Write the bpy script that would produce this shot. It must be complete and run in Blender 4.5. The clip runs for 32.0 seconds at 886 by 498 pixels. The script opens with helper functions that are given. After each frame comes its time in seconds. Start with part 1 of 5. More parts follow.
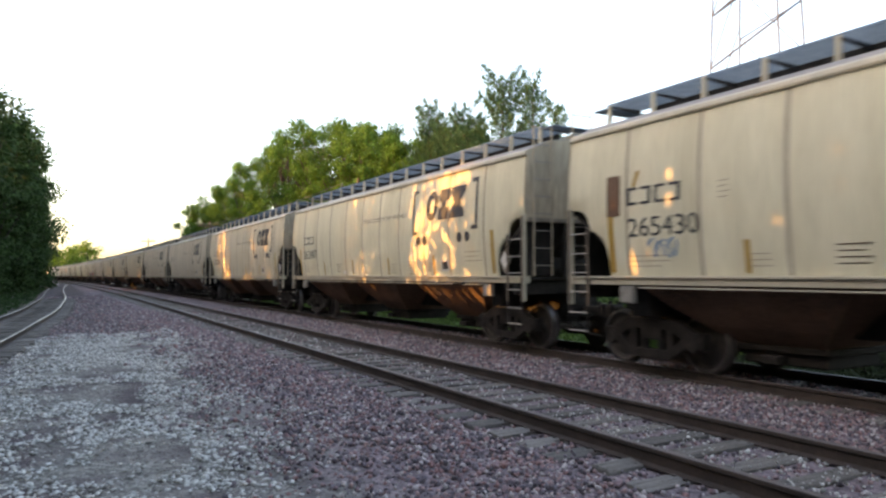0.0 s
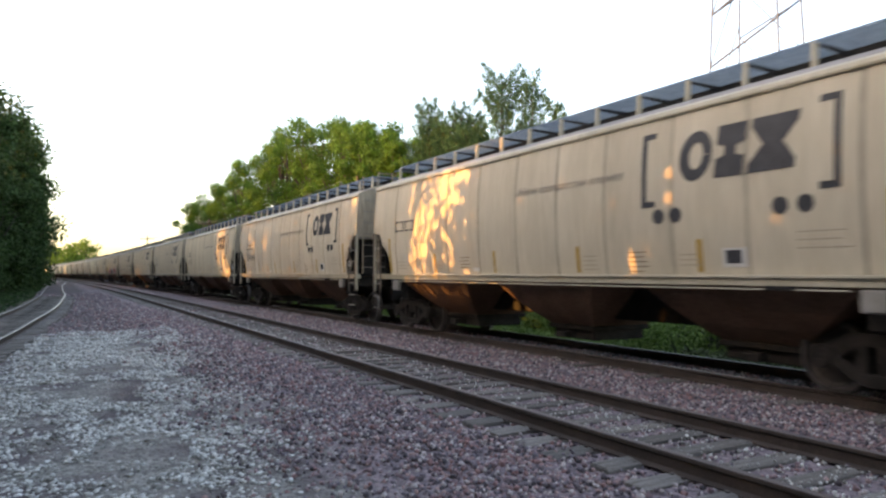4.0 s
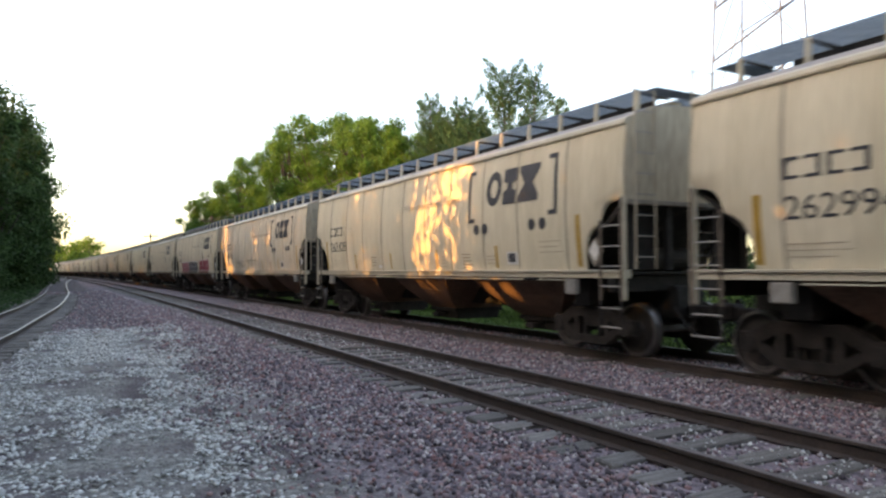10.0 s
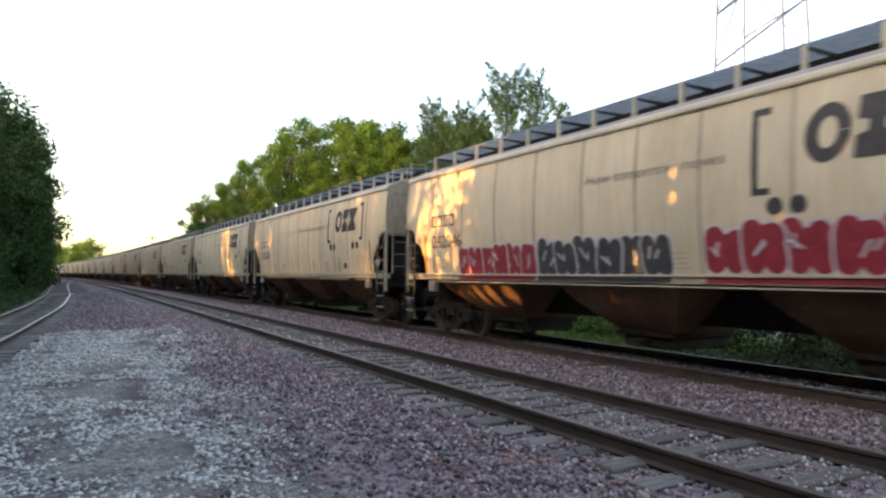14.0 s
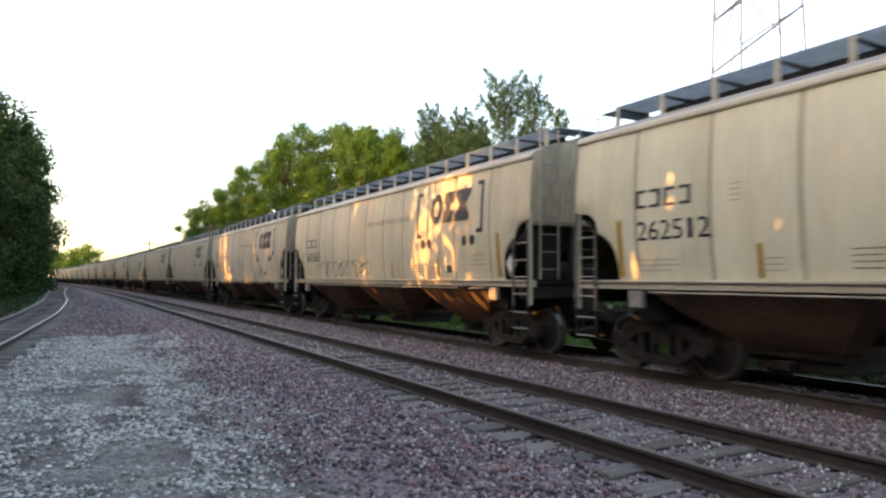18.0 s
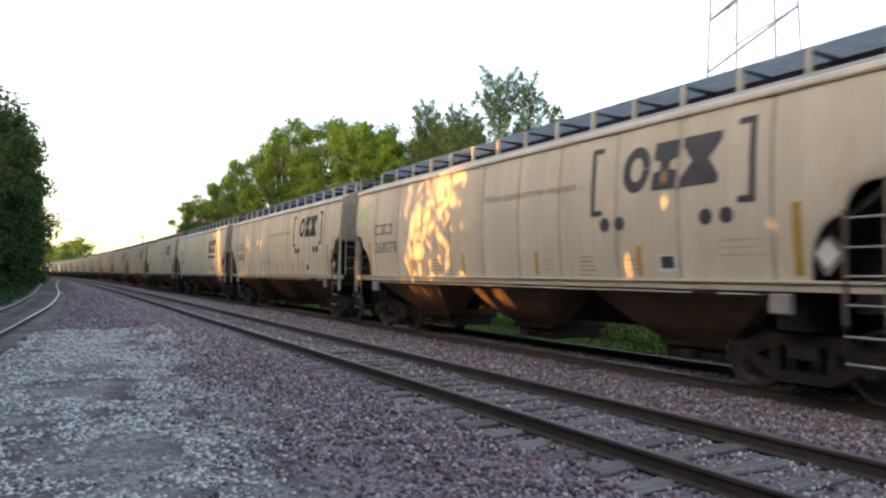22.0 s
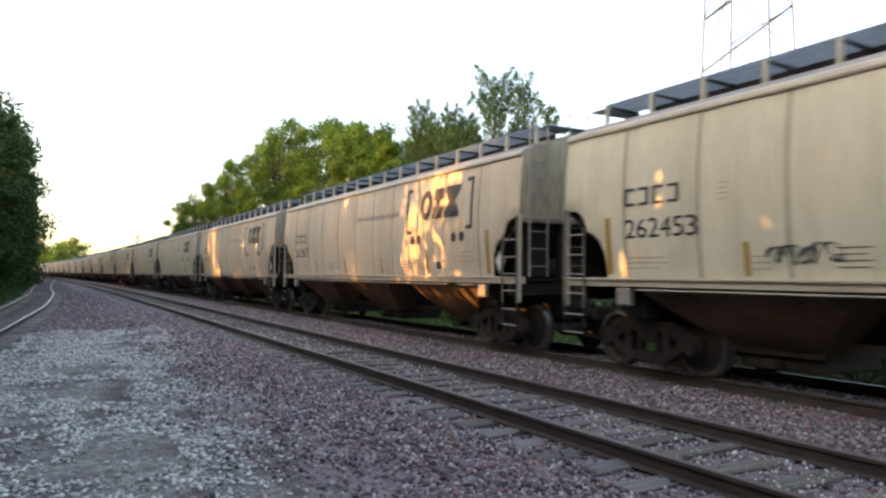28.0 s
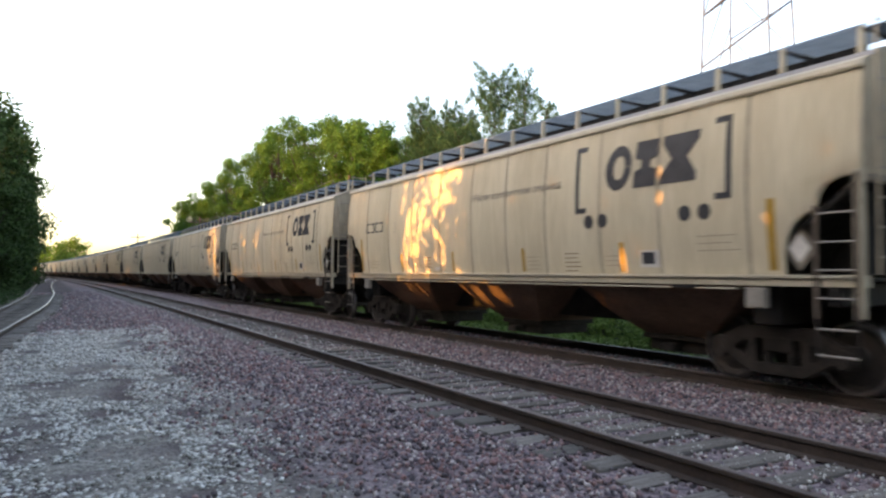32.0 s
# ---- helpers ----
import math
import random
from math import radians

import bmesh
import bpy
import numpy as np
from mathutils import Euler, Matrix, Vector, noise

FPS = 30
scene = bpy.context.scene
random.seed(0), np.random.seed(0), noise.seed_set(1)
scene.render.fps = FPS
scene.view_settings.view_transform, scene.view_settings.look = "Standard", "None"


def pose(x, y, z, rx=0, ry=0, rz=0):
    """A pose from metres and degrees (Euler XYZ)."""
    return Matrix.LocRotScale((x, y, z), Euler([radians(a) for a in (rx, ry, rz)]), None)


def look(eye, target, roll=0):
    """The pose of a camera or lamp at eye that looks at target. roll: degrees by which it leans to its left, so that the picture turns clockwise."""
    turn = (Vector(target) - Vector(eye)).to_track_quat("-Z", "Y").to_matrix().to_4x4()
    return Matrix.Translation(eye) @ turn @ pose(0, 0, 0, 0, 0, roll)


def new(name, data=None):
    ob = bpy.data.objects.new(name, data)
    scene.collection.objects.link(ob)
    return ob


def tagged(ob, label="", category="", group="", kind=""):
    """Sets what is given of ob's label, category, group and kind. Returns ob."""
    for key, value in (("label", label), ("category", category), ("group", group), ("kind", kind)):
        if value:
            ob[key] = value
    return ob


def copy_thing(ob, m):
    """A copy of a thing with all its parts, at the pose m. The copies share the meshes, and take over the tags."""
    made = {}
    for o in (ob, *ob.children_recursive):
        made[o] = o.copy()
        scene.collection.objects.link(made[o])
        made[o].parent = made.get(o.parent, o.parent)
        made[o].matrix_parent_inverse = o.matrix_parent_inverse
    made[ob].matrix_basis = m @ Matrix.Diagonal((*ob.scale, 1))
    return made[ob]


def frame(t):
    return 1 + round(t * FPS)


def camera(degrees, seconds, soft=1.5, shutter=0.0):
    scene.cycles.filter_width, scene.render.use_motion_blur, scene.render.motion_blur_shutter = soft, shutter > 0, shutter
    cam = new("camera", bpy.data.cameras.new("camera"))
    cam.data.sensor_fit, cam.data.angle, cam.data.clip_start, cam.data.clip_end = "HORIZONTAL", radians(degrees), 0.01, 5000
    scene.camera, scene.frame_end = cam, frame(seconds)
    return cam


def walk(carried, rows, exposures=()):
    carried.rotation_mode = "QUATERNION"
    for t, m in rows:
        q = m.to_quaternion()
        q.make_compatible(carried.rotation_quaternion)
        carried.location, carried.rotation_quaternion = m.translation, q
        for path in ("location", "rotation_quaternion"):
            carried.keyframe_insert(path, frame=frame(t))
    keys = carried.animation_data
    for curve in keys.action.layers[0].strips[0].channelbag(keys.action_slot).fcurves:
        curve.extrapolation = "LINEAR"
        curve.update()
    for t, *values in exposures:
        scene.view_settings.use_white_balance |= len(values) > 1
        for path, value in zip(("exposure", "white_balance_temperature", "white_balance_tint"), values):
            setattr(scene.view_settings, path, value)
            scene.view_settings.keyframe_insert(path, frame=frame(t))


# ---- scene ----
# Hand-held camera on the ground beside the tracks: eye 1.5 m over the rails.
# World: x to the train, y along the line, z up, z = 0 at the top of the rails.
EYE = Vector((0.0, 0.0, 1.5))
HEADINGS = [  # seconds, degrees right of the line, degrees up, lean
    (0, 28.92, 2.19, 0), (0.5, 28.96, 2.23, -0.08), (1, 28.99, 2.21, 0.02), (1.5, 29.02, 2.19, 0.14),
    (2, 29.05, 2.19, 0.32), (2.5, 29.06, 2.16, 0.16), (3, 29.05, 2.15, 0.3), (3.5, 29.03, 2.1, 0.15),
    (5.5, 28.96, 1.9, 0.12), (6, 28.97, 1.89, 0.1), (6.5, 28.93, 1.89, 0.04), (7, 28.91, 1.91, 0.04),
    (7.5, 28.9, 1.88, 0.07), (8, 28.86, 1.91, -0.05), (8.5, 28.82, 1.85, -0.12), (9, 28.83, 1.86, -0.19),
    (9.5, 28.8, 1.83, -0.21), (10, 28.76, 1.72, -0.18), (10.5, 28.74, 1.68, -0.13), (11, 28.76, 1.7, -0.08),
    (11.5, 28.78, 1.72, -0.19), (12, 28.77, 1.74, -0.05), (12.5, 28.75, 1.78, 0.04), (13, 28.69, 1.83, 0.14),
    (13.5, 28.66, 1.94, 0.19), (14, 28.65, 2.01, 0.15), (14.5, 28.66, 2.09, 0.08), (16.5, 28.66, 2.39, 0.2),
    (17, 28.7, 2.45, 0.24), (17.5, 28.79, 2.47, 0.25), (18, 28.83, 2.49, 0.19), (18.5, 28.83, 2.49, 0.03),
    (19, 28.93, 2.45, 0.08), (19.5, 29.02, 2.33, 0.37), (20, 29.1, 2.25, 0.36), (20.5, 29.15, 2.16, 0.25),
    (21, 29.24, 2.12, 0.38), (21.5, 29.29, 2.13, 0.6), (22, 29.32, 2.2, 0.71), (22.5, 29.32, 2.29, 0.83),
    (23, 29.33, 2.33, 0.85), (23.5, 29.37, 2.32, 0.87), (24, 29.39, 2.33, 0.91), (24.5, 29.4, 2.34, 0.75),
    (25, 29.42, 2.29, 0.71), (25.5, 29.43, 2.27, 0.67), (27.5, 29.65, 2.22, 0.43), (28, 29.68, 2.19, 0.57),
    (28.5, 29.66, 2.2, 0.65), (29, 29.66, 2.17, 0.6), (29.5, 29.67, 2.11, 0.38), (30, 29.66, 2.05, 0.25),
    (30.5, 29.66, 2.02, 0.15), (31, 29.68, 2.01, 0.1), (31.5, 29.66, 1.97, 0.12), (32, 29.66, 1.98, 0.23),
]
cam = camera(65.04, 32.0, soft=2.4, shutter=0.3)


def gaze(yaw, pitch):
    a, b = radians(yaw), radians(pitch)
    return EYE + Vector((math.sin(a) * math.cos(b), math.cos(a) * math.cos(b), math.sin(b)))


walk(cam, [(t, look(EYE, gaze(a, b), r)) for t, a, b, r in HEADINGS])

# ---- light ----
SUN_EL, SUN_AZ = radians(17), radians(287)
SUN_WAY = Vector((-math.sin(SUN_AZ) * math.cos(SUN_EL), -math.cos(SUN_AZ) * math.cos(SUN_EL), -math.sin(SUN_EL)))
world = bpy.data.worlds.new("sky")
scene.world = world
world.use_nodes = True
sky = world.node_tree.nodes.new("ShaderNodeTexSky")
sky.sky_type = "NISHITA"
sky.sun_disc = False
sky.sun_elevation, sky.sun_rotation = SUN_EL, SUN_AZ
sky.air_density, sky.dust_density, sky.ozone_density = 1.0, 2.2, 1.0
world.node_tree.links.new(sky.outputs[0], world.node_tree.nodes["Background"].inputs[0])
world.node_tree.nodes["Background"].inputs[1].default_value = 0.16
sun = new("sun", bpy.data.lights.new("sun", "SUN"))
sun.data.energy, sun.data.angle, sun.data.color = 2.7, radians(0.5), (1.0, 0.51, 0.14)
sun.matrix_world = look((-40, -40, 30), Vector((-40, -40, 30)) + SUN_WAY)
scene.view_settings.exposure = 2.28
scene.view_settings.use_white_balance = True
scene.view_settings.white_balance_temperature, scene.view_settings.white_balance_tint = 7850, 16

# ---- materials ----
def material(name, dark, light, scale=3.0, fine=40.0, rough=0.8, bump=0.2, metal=0.0, stretch=(1, 1, 1), vary=0.0, island=0.0, reach=0.02):
    """A surface between two colours, mottled at two scales, with relief; vary and island change it from piece to piece."""
    m = bpy.data.materials.new(name)
    m.use_nodes = True
    t = m.node_tree
    n, ln = t.nodes, t.links.new
    b = n["Principled BSDF"]
    co = n.new("ShaderNodeTexCoord")
    mp = n.new("ShaderNodeMapping")
    mp.inputs["Scale"].default_value = stretch
    ln(co.outputs["Object"], mp.inputs[0])
    big, small = n.new("ShaderNodeTexNoise"), n.new("ShaderNodeTexNoise")
    big.inputs["Scale"].default_value, small.inputs["Scale"].default_value = scale, fine
    big.inputs["Detail"].default_value, small.inputs["Detail"].default_value = 5, 3
    for q in (big, small):
        ln(mp.outputs[0], q.inputs["Vector"])
    mix = n.new("ShaderNodeMath")
    mix.operation = "MULTIPLY_ADD"
    mix.inputs[1].default_value = 0.45
    ln(small.outputs[0], mix.inputs[0])
    half = n.new("ShaderNodeMath")
    half.operation = "MULTIPLY"
    half.inputs[1].default_value = 0.55
    ln(big.outputs[0], half.inputs[0])
    ln(half.outputs[0], mix.inputs[2])
    ramp = n.new("ShaderNodeValToRGB")
    ramp.color_ramp.elements[0].position, ramp.color_ramp.elements[1].position = 0.34, 0.66
    ramp.color_ramp.elements[0].color, ramp.color_ramp.elements[1].color = (*dark, 1), (*light, 1)
    ln(mix.outputs[0], ramp.inputs[0])
    colour = ramp.outputs[0]
    for amount, kind, out in ((vary, "ShaderNodeObjectInfo", "Random"), (island, "ShaderNodeNewGeometry", "Random Per Island")):
        if amount:
            src, hsv, rng = n.new(kind), n.new("ShaderNodeHueSaturation"), n.new("ShaderNodeMapRange")
            rng.inputs["To Min"].default_value, rng.inputs["To Max"].default_value = 1 - amount, 1 + amount
            ln(src.outputs[out], rng.inputs["Value"])
            ln(rng.outputs[0], hsv.inputs["Value"])
            ln(colour, hsv.inputs["Color"])
            colour = hsv.outputs[0]
    ln(colour, b.inputs["Base Color"])
    b.inputs["Roughness"].default_value, b.inputs["Metallic"].default_value = rough, metal
    if bump:
        bp = n.new("ShaderNodeBump")
        bp.inputs["Strength"].default_value, bp.inputs["Distance"].default_value = bump, reach
        ln(mix.outputs[0], bp.inputs["Height"])
        ln(bp.outputs[0], b.inputs["Normal"])
    return m


def leafy(name, dark, light, glow=0.35):
    """Leaves: varied from leaf to leaf, with light coming through."""
    m = material(name, dark, light, 0.6, 6, 0.55, 0, island=0.35)
    n, ln = m.node_tree.nodes, m.node_tree.links.new
    b = n["Principled BSDF"]
    b.inputs["Specular IOR Level"].default_value, b.inputs["Roughness"].default_value = 0.15, 0.7
    tr, mx = n.new("ShaderNodeBsdfTranslucent"), n.new("ShaderNodeMixShader")
    ln(b.inputs["Base Color"].links[0].from_socket, tr.inputs[0])
    mx.inputs[0].default_value = glow
    ln(b.outputs[0], mx.inputs[1])
    ln(tr.outputs[0], mx.inputs[2])
    ln(mx.outputs[0], n["Material Output"].inputs[0])
    return m


PAINT = material("weathered_tan_paint", (0.485, 0.42, 0.295), (0.65, 0.575, 0.42), 1.0, 11, 0.6, 0.03, stretch=(1, 2.2, 0.22), vary=0.05)
CREAM = material("weathered_cream_paint", (0.525, 0.48, 0.335), (0.69, 0.64, 0.47), 1.0, 11, 0.6, 0.04, stretch=(1, 2.2, 0.22), vary=0.04)
DUSTY = material("weathered_pinkish_tan_paint", (0.445, 0.385, 0.285), (0.595, 0.52, 0.395), 1.0, 11, 0.62, 0.04, stretch=(1, 2.2, 0.22), vary=0.05)
for coat in (PAINT, CREAM, DUSTY):
    coat.node_tree.nodes["Principled BSDF"].inputs["Specular IOR Level"].default_value = 0.22
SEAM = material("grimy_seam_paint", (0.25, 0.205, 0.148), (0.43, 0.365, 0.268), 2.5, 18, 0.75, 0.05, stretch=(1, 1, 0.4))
FAINT = material("faded_stencil_paint", (0.29, 0.24, 0.175), (0.40, 0.335, 0.25), 5, 40, 0.7, 0)
PALE = material("pale_tan_paint", (0.37, 0.325, 0.235), (0.52, 0.46, 0.345), 1.2, 14, 0.6, 0.05, stretch=(1, 1.0, 0.5))
END_PAINT = material("sooty_tan_paint", (0.09, 0.075, 0.062), (0.27, 0.235, 0.185), 1.1, 7, 0.75, 0.05, stretch=(1, 1, 0.4))
END_WALL = material("soot_streaked_tan_paint", (0.23, 0.187, 0.14), (0.55, 0.47, 0.345), 0.9, 9, 0.8, 0.04, stretch=(1.6, 1, 0.25))
ROOF = material("grimy_grey_roof_paint", (0.20, 0.18, 0.165), (0.36, 0.33, 0.30), 1.2, 14, 0.75, 0.05, stretch=(1, 0.6, 1))
LADDER = material("dirty_brown_ladder_steel", (0.06, 0.046, 0.037), (0.17, 0.135, 0.105), 6, 40, 0.75, 0.05)
RUST = material("rusty_brown_hopper_steel", (0.076, 0.046, 0.032), (0.18, 0.113, 0.076), 1.3, 18, 0.85, 0.12, vary=0.15)
BLACK = material("near_black_steel", (0.013, 0.012, 0.011), (0.04, 0.035, 0.031), 4, 40, 0.75, 0.15, vary=0.2)
TRUCK = material("dusty_dark_cast_steel", (0.014, 0.012, 0.010), (0.044, 0.036, 0.031), 4, 40, 0.8, 0.25, vary=0.2)
WHEEL = material("worn_wheel_steel", (0.025, 0.02, 0.017), (0.07, 0.055, 0.045), 6, 50, 0.6, 0.1, metal=0.3)
STEEL = material("bare_grab_iron_steel", (0.20, 0.18, 0.155), (0.33, 0.30, 0.26), 8, 60, 0.55, 0.05)
for dull in (BLACK, TRUCK, RUST, LADDER, END_WALL):
    dull.node_tree.nodes["Principled BSDF"].inputs["Specular IOR Level"].default_value = 0.15
# blue of the sky seen through the mesh is put into the bars' colour
GRATE = material("sky_tinted_galvanised_grating", (0.085, 0.14, 0.20), (0.15, 0.225, 0.31), 5, 50, 0.6, 0.05, metal=0.2)
INK = material("black_lettering_paint", (0.018, 0.018, 0.022), (0.045, 0.045, 0.05), 5, 40, 0.6, 0)
SLOGAN = material("worn_grey_lettering_paint", (0.13, 0.115, 0.10), (0.31, 0.27, 0.215), 9, 50, 0.65, 0)
YELLOW = material("faded_yellow_reflector", (0.30, 0.17, 0.025), (0.44, 0.26, 0.04), 6, 40, 0.5, 0)
WHITE = material("dull_white_paint", (0.52, 0.50, 0.46), (0.66, 0.64, 0.60), 6, 40, 0.6, 0)
RED = material("red_spray_paint", (0.21, 0.014, 0.026), (0.34, 0.034, 0.05), 5, 30, 0.5, 0)
GREY = material("dark_grey_spray_paint", (0.02, 0.025, 0.028), (0.06, 0.066, 0.07), 5, 30, 0.5, 0)
SILVER = material("silver_white_spray_paint", (0.40, 0.41, 0.43), (0.58, 0.585, 0.60), 5, 30, 0.5, 0)
BLUE = material("blue_spray_paint", (0.06, 0.16, 0.30), (0.12, 0.24, 0.40), 5, 30, 0.5, 0)
LIME = material("faint_green_spray_paint", (0.34, 0.42, 0.20), (0.48, 0.52, 0.33), 7, 30, 0.6, 0)
RUST_HEAD = material("rusted_rail_head", (0.075, 0.058, 0.05), (0.16, 0.13, 0.115), 2, 30, 0.5, 0.05, metal=0.2, stretch=(1, 0.15, 1))
RAIL = material("rusty_rail_steel", (0.030, 0.020, 0.015), (0.066, 0.044, 0.033), 3, 40, 0.75, 0.15)
SHINE = material("polished_rail_head", (0.16, 0.14, 0.13), (0.30, 0.28, 0.26), 2, 30, 0.35, 0.02, metal=0.8, stretch=(1, 0.1, 1))
TIE = material("weathered_grey_tie_wood", (0.055, 0.048, 0.041), (0.235, 0.212, 0.188), 4, 30, 0.9, 0.5, stretch=(0.5, 5, 5), vary=0.3)
def mixed_stone(name, colours, rough=0.85):
    """Stones that take one of several colours each, with grain on each stone."""
    m = material(name, (0.72, 0.72, 0.72), (1.0, 1.0, 1.0), 14, 70, rough, 0.25)
    n, ln = m.node_tree.nodes, m.node_tree.links.new
    b = n["Principled BSDF"]
    grain = b.inputs["Base Color"].links[0].from_socket
    geo, ramp, mul = n.new("ShaderNodeNewGeometry"), n.new("ShaderNodeValToRGB"), n.new("ShaderNodeMix")
    ramp.color_ramp.interpolation = "CONSTANT"
    while len(ramp.color_ramp.elements) < len(colours):
        ramp.color_ramp.elements.new(0.5)
    for i, c in enumerate(colours):
        ramp.color_ramp.elements[i].position, ramp.color_ramp.elements[i].color = i / len(colours), (*c, 1)
    ln(geo.outputs["Random Per Island"], ramp.inputs[0])
    mul.data_type, mul.blend_type = "RGBA", "MULTIPLY"
    mul.inputs["Factor"].default_value = 1.0
    ln(grain, mul.inputs["A"])
    ln(ramp.outputs[0], mul.inputs["B"])
    ln(mul.outputs["Result"], b.inputs["Base Color"])
    return m


STONE = mixed_stone("pink_grey_crushed_granite", [(0.092, 0.074, 0.08), (0.265, 0.175, 0.18), (0.41, 0.272, 0.252), (0.185, 0.15, 0.165), (0.33, 0.225, 0.23), (0.13, 0.098, 0.108), (0.46, 0.395, 0.375), (0.33, 0.18, 0.17), (0.205, 0.17, 0.19), (0.57, 0.50, 0.47)])
CHIP = mixed_stone("pale_limestone_chips", [(0.46, 0.45, 0.41), (0.69, 0.675, 0.625), (0.82, 0.805, 0.755), (0.55, 0.535, 0.49), (0.26, 0.245, 0.215), (0.77, 0.75, 0.69)], 0.95)
GRIT = mixed_stone("grey_brown_grit", [(0.16, 0.145, 0.12), (0.30, 0.28, 0.24), (0.10, 0.085, 0.075), (0.42, 0.40, 0.36), (0.22, 0.18, 0.16)])
BARK = material("grey_brown_bark", (0.022, 0.019, 0.016), (0.065, 0.055, 0.045), 5, 25, 0.9, 0.6, stretch=(3, 3, 0.6), reach=0.05)
# leaf tones carry sun and shade: bright for lit trees, deep for shaded growth
LEAF_SUN = leafy("sunlit_bright_green_leaves", (0.027, 0.070, 0.012), (0.085, 0.175, 0.026), 0.33)
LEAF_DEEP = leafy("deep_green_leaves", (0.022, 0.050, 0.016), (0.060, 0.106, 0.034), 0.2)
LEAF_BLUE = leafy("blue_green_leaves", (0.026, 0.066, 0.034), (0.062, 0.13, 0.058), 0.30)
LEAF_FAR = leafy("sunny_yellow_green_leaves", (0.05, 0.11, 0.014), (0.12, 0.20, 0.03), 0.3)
# colour raised so that growth behind the train looks lit
GRASS = leafy("brightened_grass_blades", (0.085, 0.15, 0.035), (0.17, 0.25, 0.075))
WEED = leafy("dull_olive_weeds", (0.030, 0.044, 0.020), (0.075, 0.092, 0.042))
TOWER = material("galvanised_tower_steel", (0.055, 0.062, 0.082), (0.11, 0.122, 0.15), 2, 20, 0.9, 0.05)
WIRE = material("aged_cable", (0.05, 0.05, 0.05), (0.09, 0.09, 0.09), 3, 20, 0.7, 0)
POLE = material("weathered_pole_wood", (0.06, 0.05, 0.04), (0.14, 0.115, 0.09), 3, 25, 0.9, 0.3, stretch=(4, 4, 0.4))


def ground_material():
    """Ballast, a spread of pale crushed stone, and bare dark earth, blended by place with ragged edges."""
    m = material("trackside_ground", (0.06, 0.047, 0.047), (0.15, 0.118, 0.118), 1.4, 22, 0.95, 0.6, reach=0.04)
    n, ln = m.node_tree.nodes, m.node_tree.links.new
    b = n["Principled BSDF"]
    base = b.inputs["Base Color"].links[0].from_socket
    co = n.new("ShaderNodeTexCoord")
    xyz = n.new("ShaderNodeSeparateXYZ")
    ln(co.outputs["Object"], xyz.inputs[0])

    def math_node(op, a, c=None, clamp=False):
        q = n.new("ShaderNodeMath")
        q.operation, q.use_clamp = op, clamp
        for i, v in enumerate((a, c)):
            if v is None:
                continue
            if isinstance(v, (int, float)):
                q.inputs[i].default_value = v
            else:
                ln(v, q.inputs[i])
        return q.outputs[0]

    rag = n.new("ShaderNodeTexNoise")
    rag.inputs["Scale"].default_value, rag.inputs["Detail"].default_value = 0.55, 7
    ln(co.outputs["Object"], rag.inputs["Vector"])
    wob = math_node("MULTIPLY", math_node("SUBTRACT", rag.outputs[0], 0.5), 3.2)

    def band(axis, lo, hi, soft, wobble=1.0):
        v = math_node("ADD", xyz.outputs[axis], math_node("MULTIPLY", wob, wobble))
        up = math_node("DIVIDE", math_node("SUBTRACT", v, lo), soft, True)
        dn = math_node("DIVIDE", math_node("SUBTRACT", hi, v), soft, True)
        return math_node("MULTIPLY", up, dn)

    def over(under, mask, colours, scale):
        vor = n.new("ShaderNodeTexVoronoi")
        vor.inputs["Scale"].default_value = scale
        ln(co.outputs["Object"], vor.inputs["Vector"])
        ramp = n.new("ShaderNodeValToRGB")
        ramp.color_ramp.elements[0].color, ramp.color_ramp.elements[1].color = (*colours[0], 1), (*colours[1], 1)
        ln(vor.outputs["Color"], ramp.inputs[0])
        mx = n.new("ShaderNodeMix")
        mx.data_type = "RGBA"
        ln(mask, mx.inputs["Factor"])
        ln(under, mx.inputs["A"])
        ln(ramp.outputs[0], mx.inputs["B"])
        return mx.outputs["Result"]

    ballast = over(base, band(0, 1.9, 12.2, 0.5, 0.5), ((0.07, 0.055, 0.062), (0.33, 0.255, 0.262)), 21)
    spread = math_node("MULTIPLY", band(0, -1.9, 2.9, 0.7), band(1, -6.0, 23.2, 1.2, 0.8))
    blot = n.new("ShaderNodeTexNoise")
    blot.inputs["Scale"].default_value, blot.inputs["Detail"].default_value = 1.3, 6
    ln(co.outputs["Object"], blot.inputs["Vector"])
    spread = math_node("MULTIPLY", spread, math_node("MULTIPLY", math_node("SUBTRACT", blot.outputs[0], 0.40), 5.0, True))
    pale = over(ballast, spread, ((0.10, 0.09, 0.076), (0.36, 0.345, 0.305)), 19)
    green = math_node("ADD", band(0, 12.5, 400, 2.0, 0.7), band(0, -400, -3.0, 1.5, 0.6), True)
    grass = over(pale, green, ((0.016, 0.022, 0.009), (0.042, 0.048, 0.02)), 5)
    ln(grass, b.inputs["Base Color"])
    # packed stones stand up between dark joints
    cell = n.new("ShaderNodeTexVoronoi")
    cell.inputs["Scale"].default_value = 20
    ln(co.outputs["Object"], cell.inputs["Vector"])
    relief = n.new("ShaderNodeBump")
    relief.invert = True
    relief.inputs["Strength"].default_value, relief.inputs["Distance"].default_value = 0.9, 0.035
    ln(cell.outputs["Distance"], relief.inputs["Height"])
    ln(b.inputs["Normal"].links[0].from_socket, relief.inputs["Normal"])
    ln(relief.outputs[0], b.inputs["Normal"])
    return m


GROUND = ground_material()

